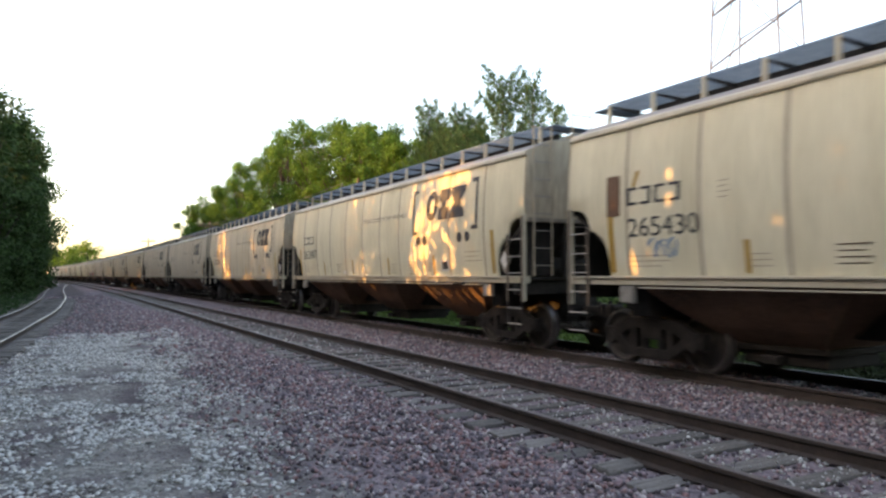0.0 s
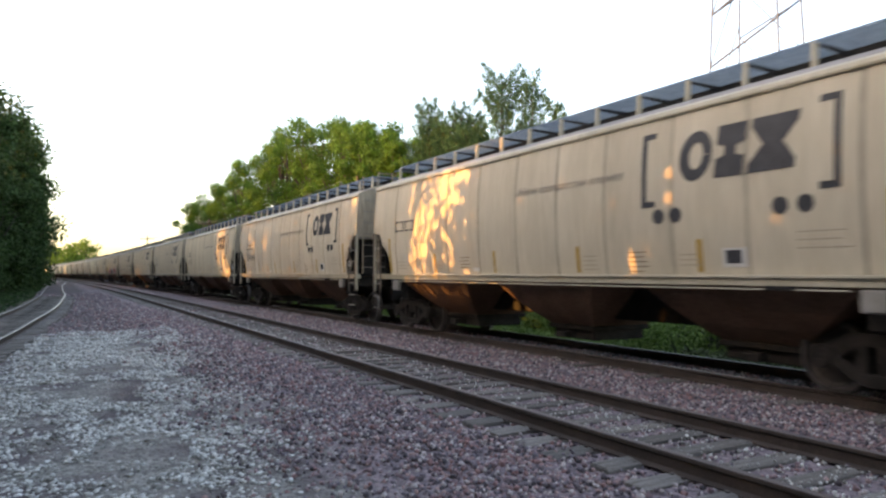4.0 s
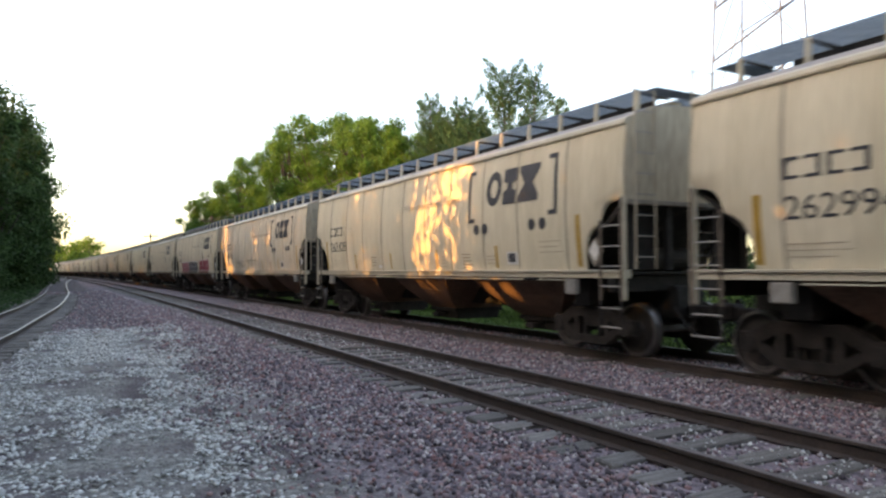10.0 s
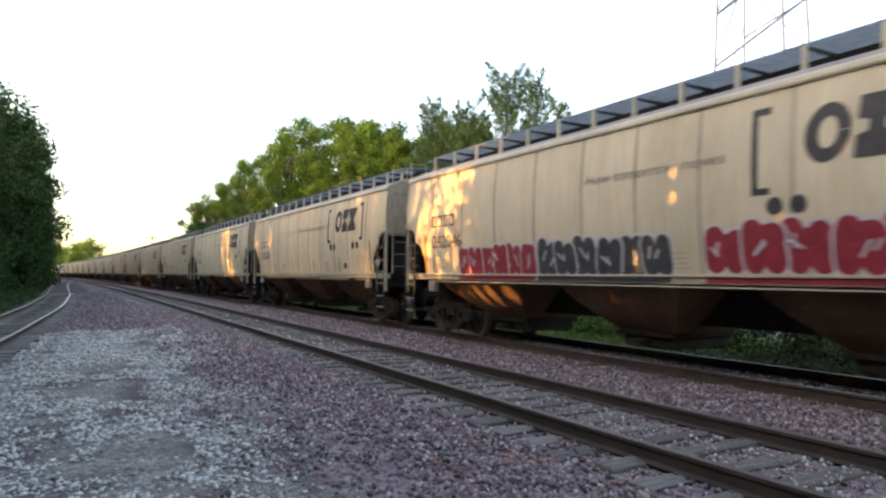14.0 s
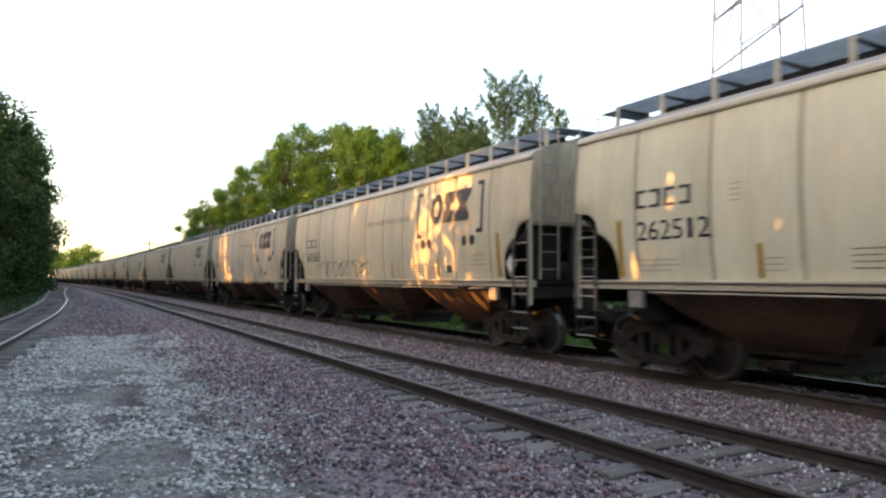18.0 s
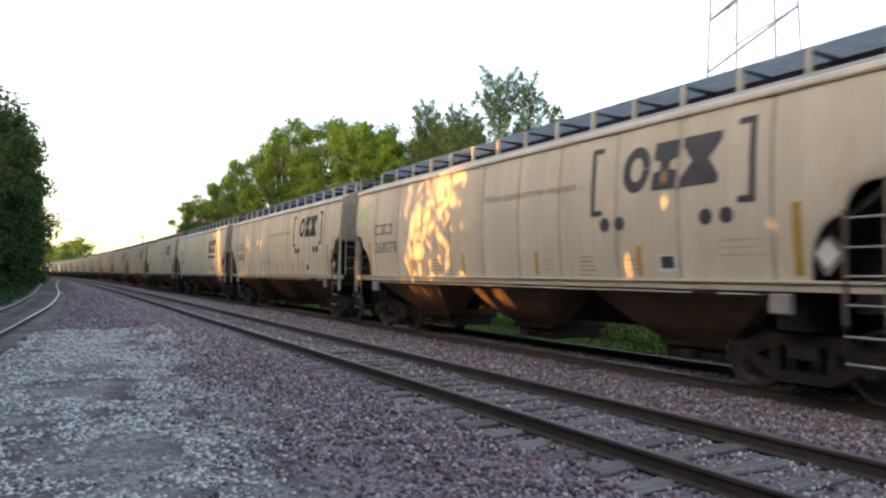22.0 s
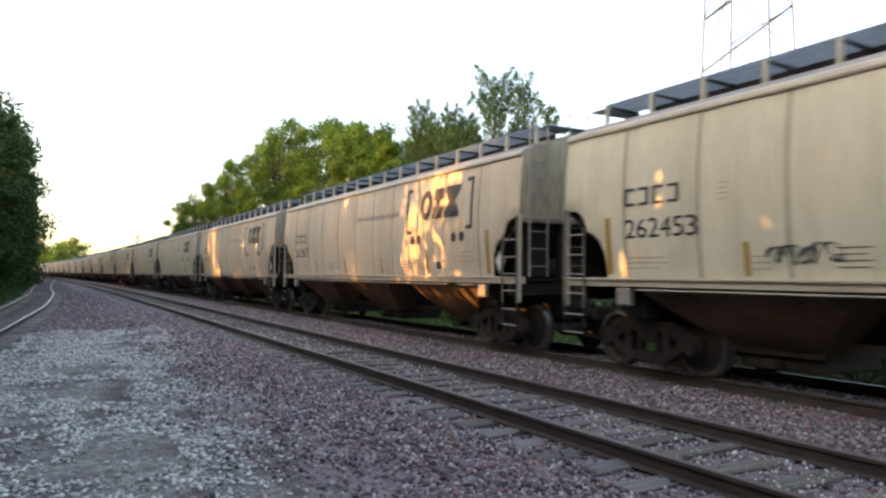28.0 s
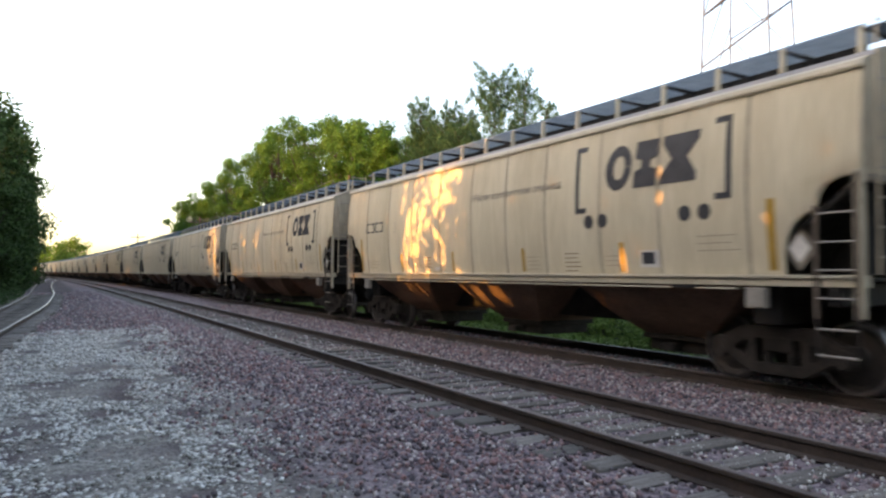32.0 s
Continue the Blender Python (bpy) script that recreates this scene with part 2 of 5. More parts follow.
# ---- shaping tools ----
def part(name, bm, mat, parent, label=""):
    me = bpy.data.meshes.new(name)
    bm.to_mesh(me)
    bm.free()
    me.materials.append(mat)
    ob = new(name, me)
    ob.parent = parent
    return tagged(ob, label)


def piece(name, me, parent, m=None):
    ob = new(name, me)
    ob.parent = parent
    if m is not None:
        ob.matrix_basis = m
    return ob


def thing(name, label, category, group="", kind="", m=None):
    ob = new(name)
    ob.empty_display_size = 0.2
    if m is not None:
        ob.matrix_basis = m
    return tagged(ob, label, category, group, kind)


def mesh_from(name, verts, faces, mat, smooth=False):
    """A mesh from arrays of corners and of faces with one number of corners each."""
    verts, faces = np.asarray(verts, float), np.asarray(faces, int)
    me = bpy.data.meshes.new(name)
    k = faces.shape[1]
    me.vertices.add(len(verts))
    me.vertices.foreach_set("co", verts.ravel())
    me.loops.add(faces.size)
    me.loops.foreach_set("vertex_index", faces.ravel())
    me.polygons.add(len(faces))
    me.polygons.foreach_set("loop_start", np.arange(len(faces)) * k)
    if smooth:
        me.polygons.foreach_set("use_smooth", np.ones(len(faces), bool))
    me.update(calc_edges=True)
    me.validate()
    me.materials.append(mat)
    return me


def box(bm, x0, x1, y0, y1, z0, z1, bevel=0.0):
    vs = [bm.verts.new((x, y, z)) for x in (x0, x1) for y in (y0, y1) for z in (z0, z1)]
    fs = [bm.faces.new([vs[i] for i in q]) for q in ((0, 1, 3, 2), (4, 6, 7, 5), (0, 4, 5, 1), (2, 3, 7, 6), (0, 2, 6, 4), (1, 5, 7, 3))]
    if bevel:
        es = list({e for f in fs for e in f.edges})
        bmesh.ops.bevel(bm, geom=es, offset=bevel, segments=1, affect="EDGES")
    return bm


def rod(bm, a, b, r, seg=8, r2=None):
    a, b = Vector(a), Vector(b)
    q = (b - a).to_track_quat("Z", "Y")
    rings = []
    for p, rr in ((a, r), (b, r if r2 is None else r2)):
        rings.append([bm.verts.new(p + q @ Vector((rr * math.cos(2 * math.pi * i / seg), rr * math.sin(2 * math.pi * i / seg), 0))) for i in range(seg)])
    for i in range(seg):
        bm.faces.new((rings[0][i], rings[0][(i + 1) % seg], rings[1][(i + 1) % seg], rings[1][i]))
    bm.faces.new(rings[0][::-1])
    bm.faces.new(rings[1])
    return bm


def slab(bm, pts, axis, lo, hi):
    """A flat outline, given in the two other axes in order, drawn out along an axis from lo to hi."""
    def at(p, c):
        q = list(p)
        q.insert(axis, c)
        return bm.verts.new(q)
    a, b = [at(p, lo) for p in pts], [at(p, hi) for p in pts]
    n = len(pts)
    fs = [bm.faces.new(a), bm.faces.new(b)] + [bm.faces.new((a[i], a[(i + 1) % n], b[(i + 1) % n], b[i])) for i in range(n)]
    bmesh.ops.recalc_face_normals(bm, faces=fs)
    return bm


def lathe(bm, profile, seg=24, at=(0, 0, 0)):
    """A turned body about the x axis; profile rows are (x, radius)."""
    rings = [[bm.verts.new((at[0] + x, at[1] + r * math.cos(2 * math.pi * i / seg), at[2] + r * math.sin(2 * math.pi * i / seg))) for i in range(seg)] for x, r in profile]
    for a, b in zip(rings, rings[1:]):
        for i in range(seg):
            bm.faces.new((a[i], a[(i + 1) % seg], b[(i + 1) % seg], b[i]))
    bm.faces.new(rings[0][::-1])
    bm.faces.new(rings[-1])
    return bm


def bend(y):
    """How far the line has swung to the side at y."""
    return -1.5e-4 * max(0.0, y - 25.0) ** 2


def on_line(x, y, z=0.0):
    """A pose beside or on the line, turned with its bend."""
    return pose(x + bend(y), y, z, 0, 0, math.degrees(math.atan(3.0e-4 * max(0.0, y - 25.0))))

# ---- ground and tracks ----
TRACKS = {"near": 5.34, "main": 9.53}


def ground_height(x, y):
    """Ballast lies in low beds under the tracks; the verge to the west is lower, and the far side drops to a ditch."""
    u = x - bend(y)
    z = -0.27
    if u > 1.6:
        z += 0.075 * min(1.0, (u - 1.6) / 1.2)
    if u > 11.6:
        z -= 0.45 * min(1.0, (u - 11.6) / 2.5)
    if u < -3.5:
        z += 0.25 * min(1.0, (-3.5 - u) / 4)
    near = max(0.0, 1 - math.hypot(x - 3, y - 8) / 60)
    return z + 0.03 * near * noise.noise(Vector((x * 0.7, y * 0.7, 0))) + 0.012 * near * noise.noise(Vector((x * 3, y * 3, 5)))


def spread_lines(lo, hi, fine_lo, fine_hi, step, grow=1.35):
    out, v, s = [], fine_lo, step
    while v > lo:
        v -= s
        s *= grow
        out.append(max(v, lo))
    out = out[::-1] + list(np.arange(fine_lo, fine_hi, step))
    v, s = fine_hi, step
    while v < hi:
        out.append(v)
        v += s
        s *= grow
    return out + [hi]


def ground():
    xs, ys = spread_lines(-2500, 2500, -5, 15, 0.25), spread_lines(-2500, 2500, -2, 36, 0.25, 1.12)
    verts = [(x, y, ground_height(x, y)) for y in ys for x in xs]
    w = len(xs)
    faces = [(j * w + i, j * w + i + 1, (j + 1) * w + i + 1, (j + 1) * w + i) for j in range(len(ys) - 1) for i in range(w - 1)]
    tagged(new("ground", mesh_from("ground", verts, faces, GROUND, True)), "gravel, pale crushed stone and dark earth trackside ground", "ground", kind="structure")


RAIL_OUTLINE = [(-0.07, -0.17), (0.07, -0.17), (0.07, -0.158), (0.012, -0.14), (0.01, -0.05), (0.036, -0.038), (0.036, -0.006), (0.028, 0.0),
                (-0.028, 0.0), (-0.036, -0.006), (-0.036, -0.038), (-0.01, -0.05), (-0.012, -0.14), (-0.07, -0.158)]


def rail(parent, way, lo, hi, mat, shine=0):
    """One rail along way(y), from lo to hi."""
    bm = bmesh.new()
    rings, y = [], lo
    while y <= hi:
        x, z = way(y)
        rings.append([bm.verts.new((x + a, y, z + b)) for a, b in RAIL_OUTLINE])
        y += 1.5 if y < 60 else 5
    n = len(RAIL_OUTLINE)
    for a, b in zip(rings, rings[1:]):
        for i in range(n):
            f = bm.faces.new((a[i], a[(i + 1) % n], b[(i + 1) % n], b[i]))
            if shine and i in (6, 7, 8):
                f.material_index = 1
    bm.faces.new(rings[0])
    bm.faces.new(rings[-1][::-1])
    bmesh.ops.recalc_face_normals(bm, faces=bm.faces[:])
    ob = part("rail", bm, mat, parent)
    ob.data.materials.append(SHINE if shine == 1 else RUST_HEAD)
    return ob


def tie_meshes(seed):
    rnd = random.Random(seed)
    out = []
    for q in range(5):
        bm = bmesh.new()
        box(bm, -1.3, 1.3, -0.115, 0.115, -0.17, 0.0, 0.012)
        bmesh.ops.subdivide_edges(bm, edges=[e for e in bm.edges if e.calc_length() > 1], cuts=4)
        for v in bm.verts:
            v.co += Vector((0, rnd.uniform(-0.012, 0.012), rnd.uniform(-0.014, 0.004)))
        me = bpy.data.meshes.new("tie")
        bm.to_mesh(me)
        bm.free()
        me.materials.append(TIE)
        out.append(me)
    return out


def tie_plate_mesh():
    bm = bmesh.new()
    box(bm, -0.18, 0.18, -0.095, 0.095, 0.0, 0.014, 0.004)
    for x in (-0.10, 0.10):
        for y in (-0.06, 0.06):
            box(bm, x - 0.014, x + 0.014, y - 0.014, y + 0.014, 0.01, 0.034)
    me = bpy.data.meshes.new("tie_plate")
    bm.to_mesh(me)
    bm.free()
    me.materials.append(RAIL)
    return me


TIE_SPOTS = []


def railway(name, label, centre, lo, hi, ties_lo, ties_hi, plates_hi, shine, drop=0.0):
    """Two rails on wooden ties. centre(y) gives the middle of the track."""
    track = thing(name, label, "railway track", kind="structure")
    for side in (-0.753, 0.753):
        rail(track, lambda y: (centre(y) + side, -drop), lo, hi, RAIL, shine)
    rnd, meshes, plate = random.Random(name), tie_meshes(name), tie_plate_mesh()
    y = ties_lo
    while y < ties_hi:
        slope = math.degrees(math.atan((centre(y + 0.5) - centre(y - 0.5))))
        turn = -slope + rnd.uniform(-1.5, 1.5)
        z = -0.152 - drop + rnd.uniform(-0.014, 0.006)
        tie = piece("tie", rnd.choice(meshes), track, pose(centre(y) + rnd.uniform(-0.09, 0.09), y, z, 0, 0, turn))
        TIE_SPOTS.append((centre(y), y))
        if y < plates_hi:
            for side in (-0.753, 0.753):
                piece("tie_plate", plate, track, pose(centre(y) + side, y, -0.184 - drop, 0, 0, -slope))
        y += 0.53 + rnd.uniform(-0.04, 0.04)
    return track


SPUR = ((-60, -18.0), (-20, -8.0), (0, -4.6), (10, -3.0), (18, -1.95), (25, -1.55), (36, -0.75), (56, -0.25), (78, -0.35), (105, -0.15), (130, 0.35), (150, 0.85), (190, 1.9), (250, 2.6))


def spur_centre(y):
    """The spur wanders beside the line and joins it far off."""
    for (a, p), (b, q) in zip(SPUR, SPUR[1:]):
        if y <= b:
            k = max(0.0, min(1.0, (y - a) / (b - a)))
            return p + (q - p) * k
    return SPUR[-1][1]


def smooth_spur(y):
    return sum(spur_centre(y + d) for d in (-5, -2.5, 0, 2.5, 5)) / 5


def tracks():
    railway("railway_track_1", "rusty rails on weathered half-buried wooden ties in pink ballast", lambda y: TRACKS["near"] + bend(y), -60, 330, -6.0, 75, 32, 2)
    railway("railway_track_2", "main line track under the passing freight train", lambda y: TRACKS["main"] + bend(y), -360, 500, -6.0, 40, 0, 2)
    railway("railway_track_3", "old wavering spur track beside the trees", lambda y: smooth_spur(y), -40, 180, 8.0, 60, 0, True, 0.05)


def stones(name, label, spots, sizes, mat, flat=1.0):
    """Angular stones, each a rough block of its own, scattered on the ground."""
    rng = np.random.default_rng(len(spots))
    n = len(spots)
    cube = np.array([(x, y, z) for x in (-1, 1) for y in (-1, 1) for z in (-1, 1)], float)
    tri = np.array([(0, 1, 3, 2), (4, 6, 7, 5), (0, 4, 5, 1), (2, 3, 7, 6), (0, 2, 6, 4), (1, 5, 7, 3)])
    v = cube[None] * rng.uniform(0.35, 1.0, (n, 8, 3)) * rng.uniform(0.6, 1.0, (n, 1, 3))
    q = rng.normal(size=(n, 4))
    q /= np.linalg.norm(q, axis=1)[:, None]
    w, x, y, z = q.T
    rot = np.stack([1 - 2 * (y * y + z * z), 2 * (x * y - z * w), 2 * (x * z + y * w), 2 * (x * y + z * w), 1 - 2 * (x * x + z * z), 2 * (y * z - x * w),
                    2 * (x * z - y * w), 2 * (y * z + x * w), 1 - 2 * (x * x + y * y)], 1).reshape(n, 3, 3)
    v = np.einsum("nij,nkj->nki", rot, v)
    v[:, :, 2] *= flat
    v = v * np.asarray(sizes)[:, None, None] + np.asarray(spots)[:, None, :]
    faces = (tri[None] + 8 * np.arange(n)[:, None, None]).reshape(-1, 4)
    return tagged(new(name, mesh_from(name, v.reshape(-1, 3), faces, mat)), label, "gravel", kind="stuff")


def scatter_ballast():
    rnd = random.Random(5)
    ties = sorted(y for x, y in TIE_SPOTS if abs(x - TRACKS["near"]) < 0.5)

    def on_tie(x, y):
        return abs(x - TRACKS["near"]) < 1.25 and any(abs(y - q) < 0.13 for q in ties)

    spots, sizes = [], []
    while len(spots) < 76000:
        y = -4.0 + 40 * rnd.random() ** 1.6
        x = rnd.uniform(0.9, 8.9)
        u = abs(x - TRACKS["near"])
        if u < 0.70 and rnd.random() < 0.82:
            continue
        if 0.7 <= u < 0.82 or (0.82 <= u < 1.35 and rnd.random() < 0.6):
            continue
        if u < 1.3 and rnd.random() < 0.74 and on_tie(x, y):
            continue
        if x < 3.2 and rnd.random() > max(0.0, (x - 0.8 - 0.06 * max(0.0, y - 7.0) * (y < 24) + 0.7 * noise.noise(Vector((x, y * 0.5, 2)))) / 2.4) ** 1.6:
            continue
        r = rnd.uniform(0.013, 0.030) * (1 + 0.02 * y)
        heap = 0.02 * noise.noise(Vector((x * 2.2, y * 2.2, 3)))
        spots.append((x, y, ground_height(x, y) + heap + r * rnd.uniform(0.0, 0.8)))
        sizes.append(r)
    for q in range(9000):
        x, y = rnd.uniform(8.86, 10.2), -2 + 26 * rnd.random() ** 1.3
        r = rnd.uniform(0.018, 0.034) * (1 + 0.015 * y)
        spots.append((x, y, -0.17 + r * rnd.uniform(-0.4, 0.6)))
        sizes.append(r)
    stones("ballast_stones", "loose pink and grey crushed granite ballast stones", spots, sizes, STONE)
    spots, sizes = [], []
    hollows = ((0.75, 7.5, 0.45, 0.95), (-0.05, 8.0, 0.32, 0.5), (0.2, 12.4, 1.3, 0.4), (-0.9, 16.5, 0.8, 0.6))
    while len(spots) < 56000:
        y = -3.0 + 27.5 * rnd.random() ** 1.2
        x = rnd.gauss(0.4 + 0.05 * y, 1.35 + 0.02 * y)
        edge = 1.5 + 0.09 * min(y, 22.0) + rnd.gauss(0, 0.3) + 0.9 * noise.noise(Vector((x * 0.3, y * 0.45, 8)))
        if x > edge or 0.7 * noise.noise(Vector((x * 0.8, y * 0.8, 1))) + 0.5 * noise.noise(Vector((x * 2.6, y * 2.0, 6))) < rnd.uniform(-0.34, 0.08):
            continue
        if y > 23.4 + 1.2 * noise.noise(Vector((x * 1.1, 0, 3))) or (rnd.random() < 0.86 and any(((x - p) / q) ** 2 + ((y - u) / v) ** 2 < 1 for p, u, q, v in hollows)):
            continue
        r = (0.007 + 0.026 * rnd.random() ** 2.0) * (1 + 0.03 * y)
        spots.append((x, y, ground_height(x, y) + 0.02 * noise.noise(Vector((x * 3, y * 3, 12))) + r * rnd.uniform(-0.1, 0.5)))
        sizes.append(r)
    stones("limestone_chips", "pale grey crushed limestone chips spread on the verge", spots, sizes, CHIP, 0.45)
    spots, sizes = [], []
    for q in range(9000):
        y = 22 + 45 * rnd.random() ** 1.5
        x = rnd.uniform(-1.6, 3.6) + bend(y)
        r = rnd.uniform(0.02, 0.045) * (1 + 0.012 * y)
        spots.append((x, y, ground_height(x, y) + r * rnd.uniform(-0.3, 0.3)))
        sizes.append(r)
    stones("coarse_gravel", "dull brown and lilac gravel between the tracks further on", spots, sizes, STONE, 0.6)
    spots, sizes = [], []
    for q in range(26000):
        y, x = 1.5 + 11 * rnd.random() ** 1.3, rnd.uniform(-3.2, 2.6)
        r = 0.004 + 0.009 * rnd.random() ** 2
        spots.append((x, y, ground_height(x, y) + r * rnd.uniform(-0.2, 0.4)))
        sizes.append(r)
    stones("fine_grit", "fine grey-brown grit on the trodden verge", spots, sizes, GRIT, 0.6)
    spots, sizes = [], []
    for q in range(1500):
        y = 2.5 + 20 * rnd.random() ** 1.6
        x = TRACKS["near"] + rnd.uniform(-0.66, 0.66)
        r = rnd.uniform(0.007, 0.012) + 0.016 * rnd.random() ** 3
        spots.append((x, y, ground_height(x, y) + 0.03 + r * 0.3))
        sizes.append(r)
    stones("stray_white_stones", "stray white stones lying between the rails", spots, sizes, CHIP)


ground()
tracks()
scatter_ballast()

# ---- the freight train ----
PITCH = 16.70      # from one car to the next
HALF = 7.68        # half the length of a car's body
SILL, FLOOR, EAVE = 1.32, 1.49, 3.87


def half_width(z):
    """The car's sides bulge a little."""
    return 1.605 - 0.09 * ((z - 2.65) / 1.2) ** 2


CUT = ((1.49, 6.68), (1.75, 6.69), (1.95, 6.74), (2.12, 6.84), (2.22, 6.98), (2.27, 7.12), (2.36, 7.14), (2.48, 7.19), (2.57, 7.27), (2.62, 7.40), (2.66, 7.68))


def side_end(z):
    """Where the side sheet stops beside the open end over the wheels."""
    for (a, p), (b, q) in zip(CUT, CUT[1:]):
        if z <= b:
            return p + (q - p) * (z - a) / (b - a)
    return HALF


SEAMS = [-6.2, -4.68, -3.4, -1.95, -0.68, 0.62, 2.02, 3.42, 4.78, 6.22]


def sheet(bm, y0, y1, side, thick=0.012):
    """A side sheet from y0 to y1 (numbers, or functions of height), slightly dished, with lipped edges."""
    zs = [1.49, 1.6, 1.75, 1.85, 1.95, 2.04, 2.12, 2.17, 2.22, 2.27, 2.36, 2.48, 2.57, 2.62, 2.66, 2.9, 3.2, 3.5, 3.7, 3.87]
    rows = []
    for z in zs:
        a = y0(z) if callable(y0) else y0
        b = y1(z) if callable(y1) else y1
        ys = (a, a + 0.018, a + 0.06, (a + b) / 2, b - 0.06, b - 0.018, b)
        dip = (0.03, 0.008, 0.0, -0.006, 0.0, 0.008, 0.03)
        rows.append([bm.verts.new((side * (half_width(z) - d), y, z)) for y, d in zip(ys, dip)])
    for p, q in zip(rows, rows[1:]):
        for i in range(6):
            f = bm.faces.new((p[i], p[i + 1], q[i + 1], q[i]) if side > 0 else (p[i + 1], p[i], q[i], q[i + 1]))
            f.smooth = True
    return bm


def wall_strip(bm, y0, y1, z0, z1, lift=0.010, steps=6, lean=0.0):
    """A painted bar on the near side, from y0 to y1 and z0 to z1, following its bulge."""
    rows = []
    for i in range(steps + 1):
        k = i / steps
        z = z0 + (z1 - z0) * k
        rows.append([bm.verts.new((-half_width(z) - lift, y + lean * k, z)) for y in (y0, y1)])
    for a, b in zip(rows, rows[1:]):
        bm.faces.new((a[0], a[1], b[1], b[0]))
    return bm


def painted_outline(bm, pts, lift=0.010):
    """A painted shape on the near side with the outline pts (y, z); it is cut into bands, so that it follows the bulge."""
    flat = bmesh.new()
    flat.faces.new([flat.verts.new((0, y, z)) for y, z in pts])
    lo, hi = min(p[1] for p in pts), max(p[1] for p in pts)
    n = max(1, int((hi - lo) / 0.12))
    for i in range(1, n):
        bmesh.ops.bisect_plane(flat, geom=flat.verts[:] + flat.edges[:] + flat.faces[:], plane_co=(0, 0, lo + (hi - lo) * i / n), plane_no=(0, 0, 1))
    bmesh.ops.triangulate(flat, faces=flat.faces[:])
    made = {v: bm.verts.new((-half_width(v.co.z) - lift, v.co.y, v.co.z)) for v in flat.verts}
    for f in flat.faces:
        bm.faces.new([made[v] for v in f.verts])
    flat.free()
    return bm


LETTERS = {}


def lettering(words, size, mat, shear=0.0):
    """A mesh of lettering on the near side, its lower left corner at the origin; cached."""
    key = (words, size, mat.name)
    if key not in LETTERS:
        cu = bpy.data.curves.new("lettering", "FONT")
        cu.body, cu.size, cu.shear, cu.resolution_u = words, size, shear, 3
        tmp = new("lettering", cu)
        me = bpy.data.meshes.new_from_object(tmp.evaluated_get(bpy.context.evaluated_depsgraph_get()))
        bpy.data.objects.remove(tmp)
        bpy.data.curves.remove(cu)
        me.materials.clear()
        me.materials.append(mat)
        LETTERS[key] = me
    return LETTERS[key]


def letter_part(name, words, size, y, z, mat, parent, width=None, shear=0.0):
    """Lettering laid on the near side, reading towards -y from y, with its base at z."""
    me = lettering(words, size, mat, shear).copy()
    us = [v.co.x for v in me.vertices]
    k = width / (max(us) - min(us)) if width else 1.0
    u0 = min(us)
    for v in me.vertices:
        zz = z + v.co.y
        v.co = (-half_width(zz) - 0.010, y - (v.co.x - u0) * k, zz)
    me.update()
    return piece(name, me, parent)


def side_frame_mesh():
    bm = bmesh.new()
    slab(bm, [(-1.06, 0.38), (-1.06, 0.58), (-0.86, 0.62), (-0.5, 0.80), (0.5, 0.80), (0.86, 0.62), (1.06, 0.58), (1.06, 0.38), (0.8, 0.42), (0.42, 0.64), (-0.42, 0.64), (-0.8, 0.42)], 0, -0.09, 0.09)
    slab(bm, [(-0.82, 0.43), (-0.72, 0.52), (-0.36, 0.31), (0.36, 0.31), (0.72, 0.52), (0.82, 0.43), (0.40, 0.17), (-0.40, 0.17)], 0, -0.10, 0.10)
    for y in (-0.40, 0.40):
        box(bm, -0.08, 0.08, y - 0.07, y + 0.07, 0.28, 0.68, 0.01)
    for y in (-0.89, 0.89):
        rod(bm, (-0.13, y, 0.457), (-0.02, y, 0.457), 0.125, 12, 0.14)
        box(bm, -0.10, 0.10, y - 0.16, y + 0.16, 0.50, 0.62, 0.015)
    me = bpy.data.meshes.new("side_frame")
    bm.to_mesh(me)
    bm.free()
    me.materials.append(TRUCK)
    return me


def wheelset_mesh():
    bm = bmesh.new()
    for s in (-1, 1):
        first = len(bm.faces)
        lathe(bm, [(s * 0.66, 0.10), (s * 0.69, 0.14), (s * 0.70, 0.36), (s * 0.69, 0.44), (s * 0.685, 0.487), (s * 0.715, 0.487), (s * 0.725, 0.460), (s * 0.83, 0.452),
                   (s * 0.835, 0.41), (s * 0.80, 0.395), (s * 0.775, 0.34), (s * 0.785, 0.16), (s * 0.83, 0.12), (s * 0.84, 0.08)], 28)
        bm.faces.ensure_lookup_table()
        for f in bm.faces[first + 6 * 28:first + 8 * 28]:
            f.material_index = 1
    rod(bm, (-1.0, 0, 0), (1.0, 0, 0), 0.075, 10)
    for s in (-1, 1):
        for k in range(3):
            a = 2 * math.pi * k / 3
            rod(bm, (s * 0.99, 0.045 * math.cos(a), 0.045 * math.sin(a)), (s * 1.13, 0.045 * math.cos(a), 0.045 * math.sin(a)), 0.014, 6)
        rod(bm, (s * 0.98, 0, 0), (s * 1.115, 0, 0), 0.085, 14, 0.07)
    bmesh.ops.recalc_face_normals(bm, faces=bm.faces[:])
    me = bpy.data.meshes.new("wheelset")
    bm.to_mesh(me)
    bm.free()
    me.materials.append(WHEEL)
    me.materials.append(SHINE)
    return me


def coil(bm, x, y, z0, z1, r=0.07):
    for i in range(5):
        z = z0 + (z1 - z0) * (i + 0.5) / 5
        rod(bm, (x, y, z - 0.018), (x, y, z + 0.018), r, 10)
    return rod(bm, (x, y, z0), (x, y, z1), r * 0.7, 8)


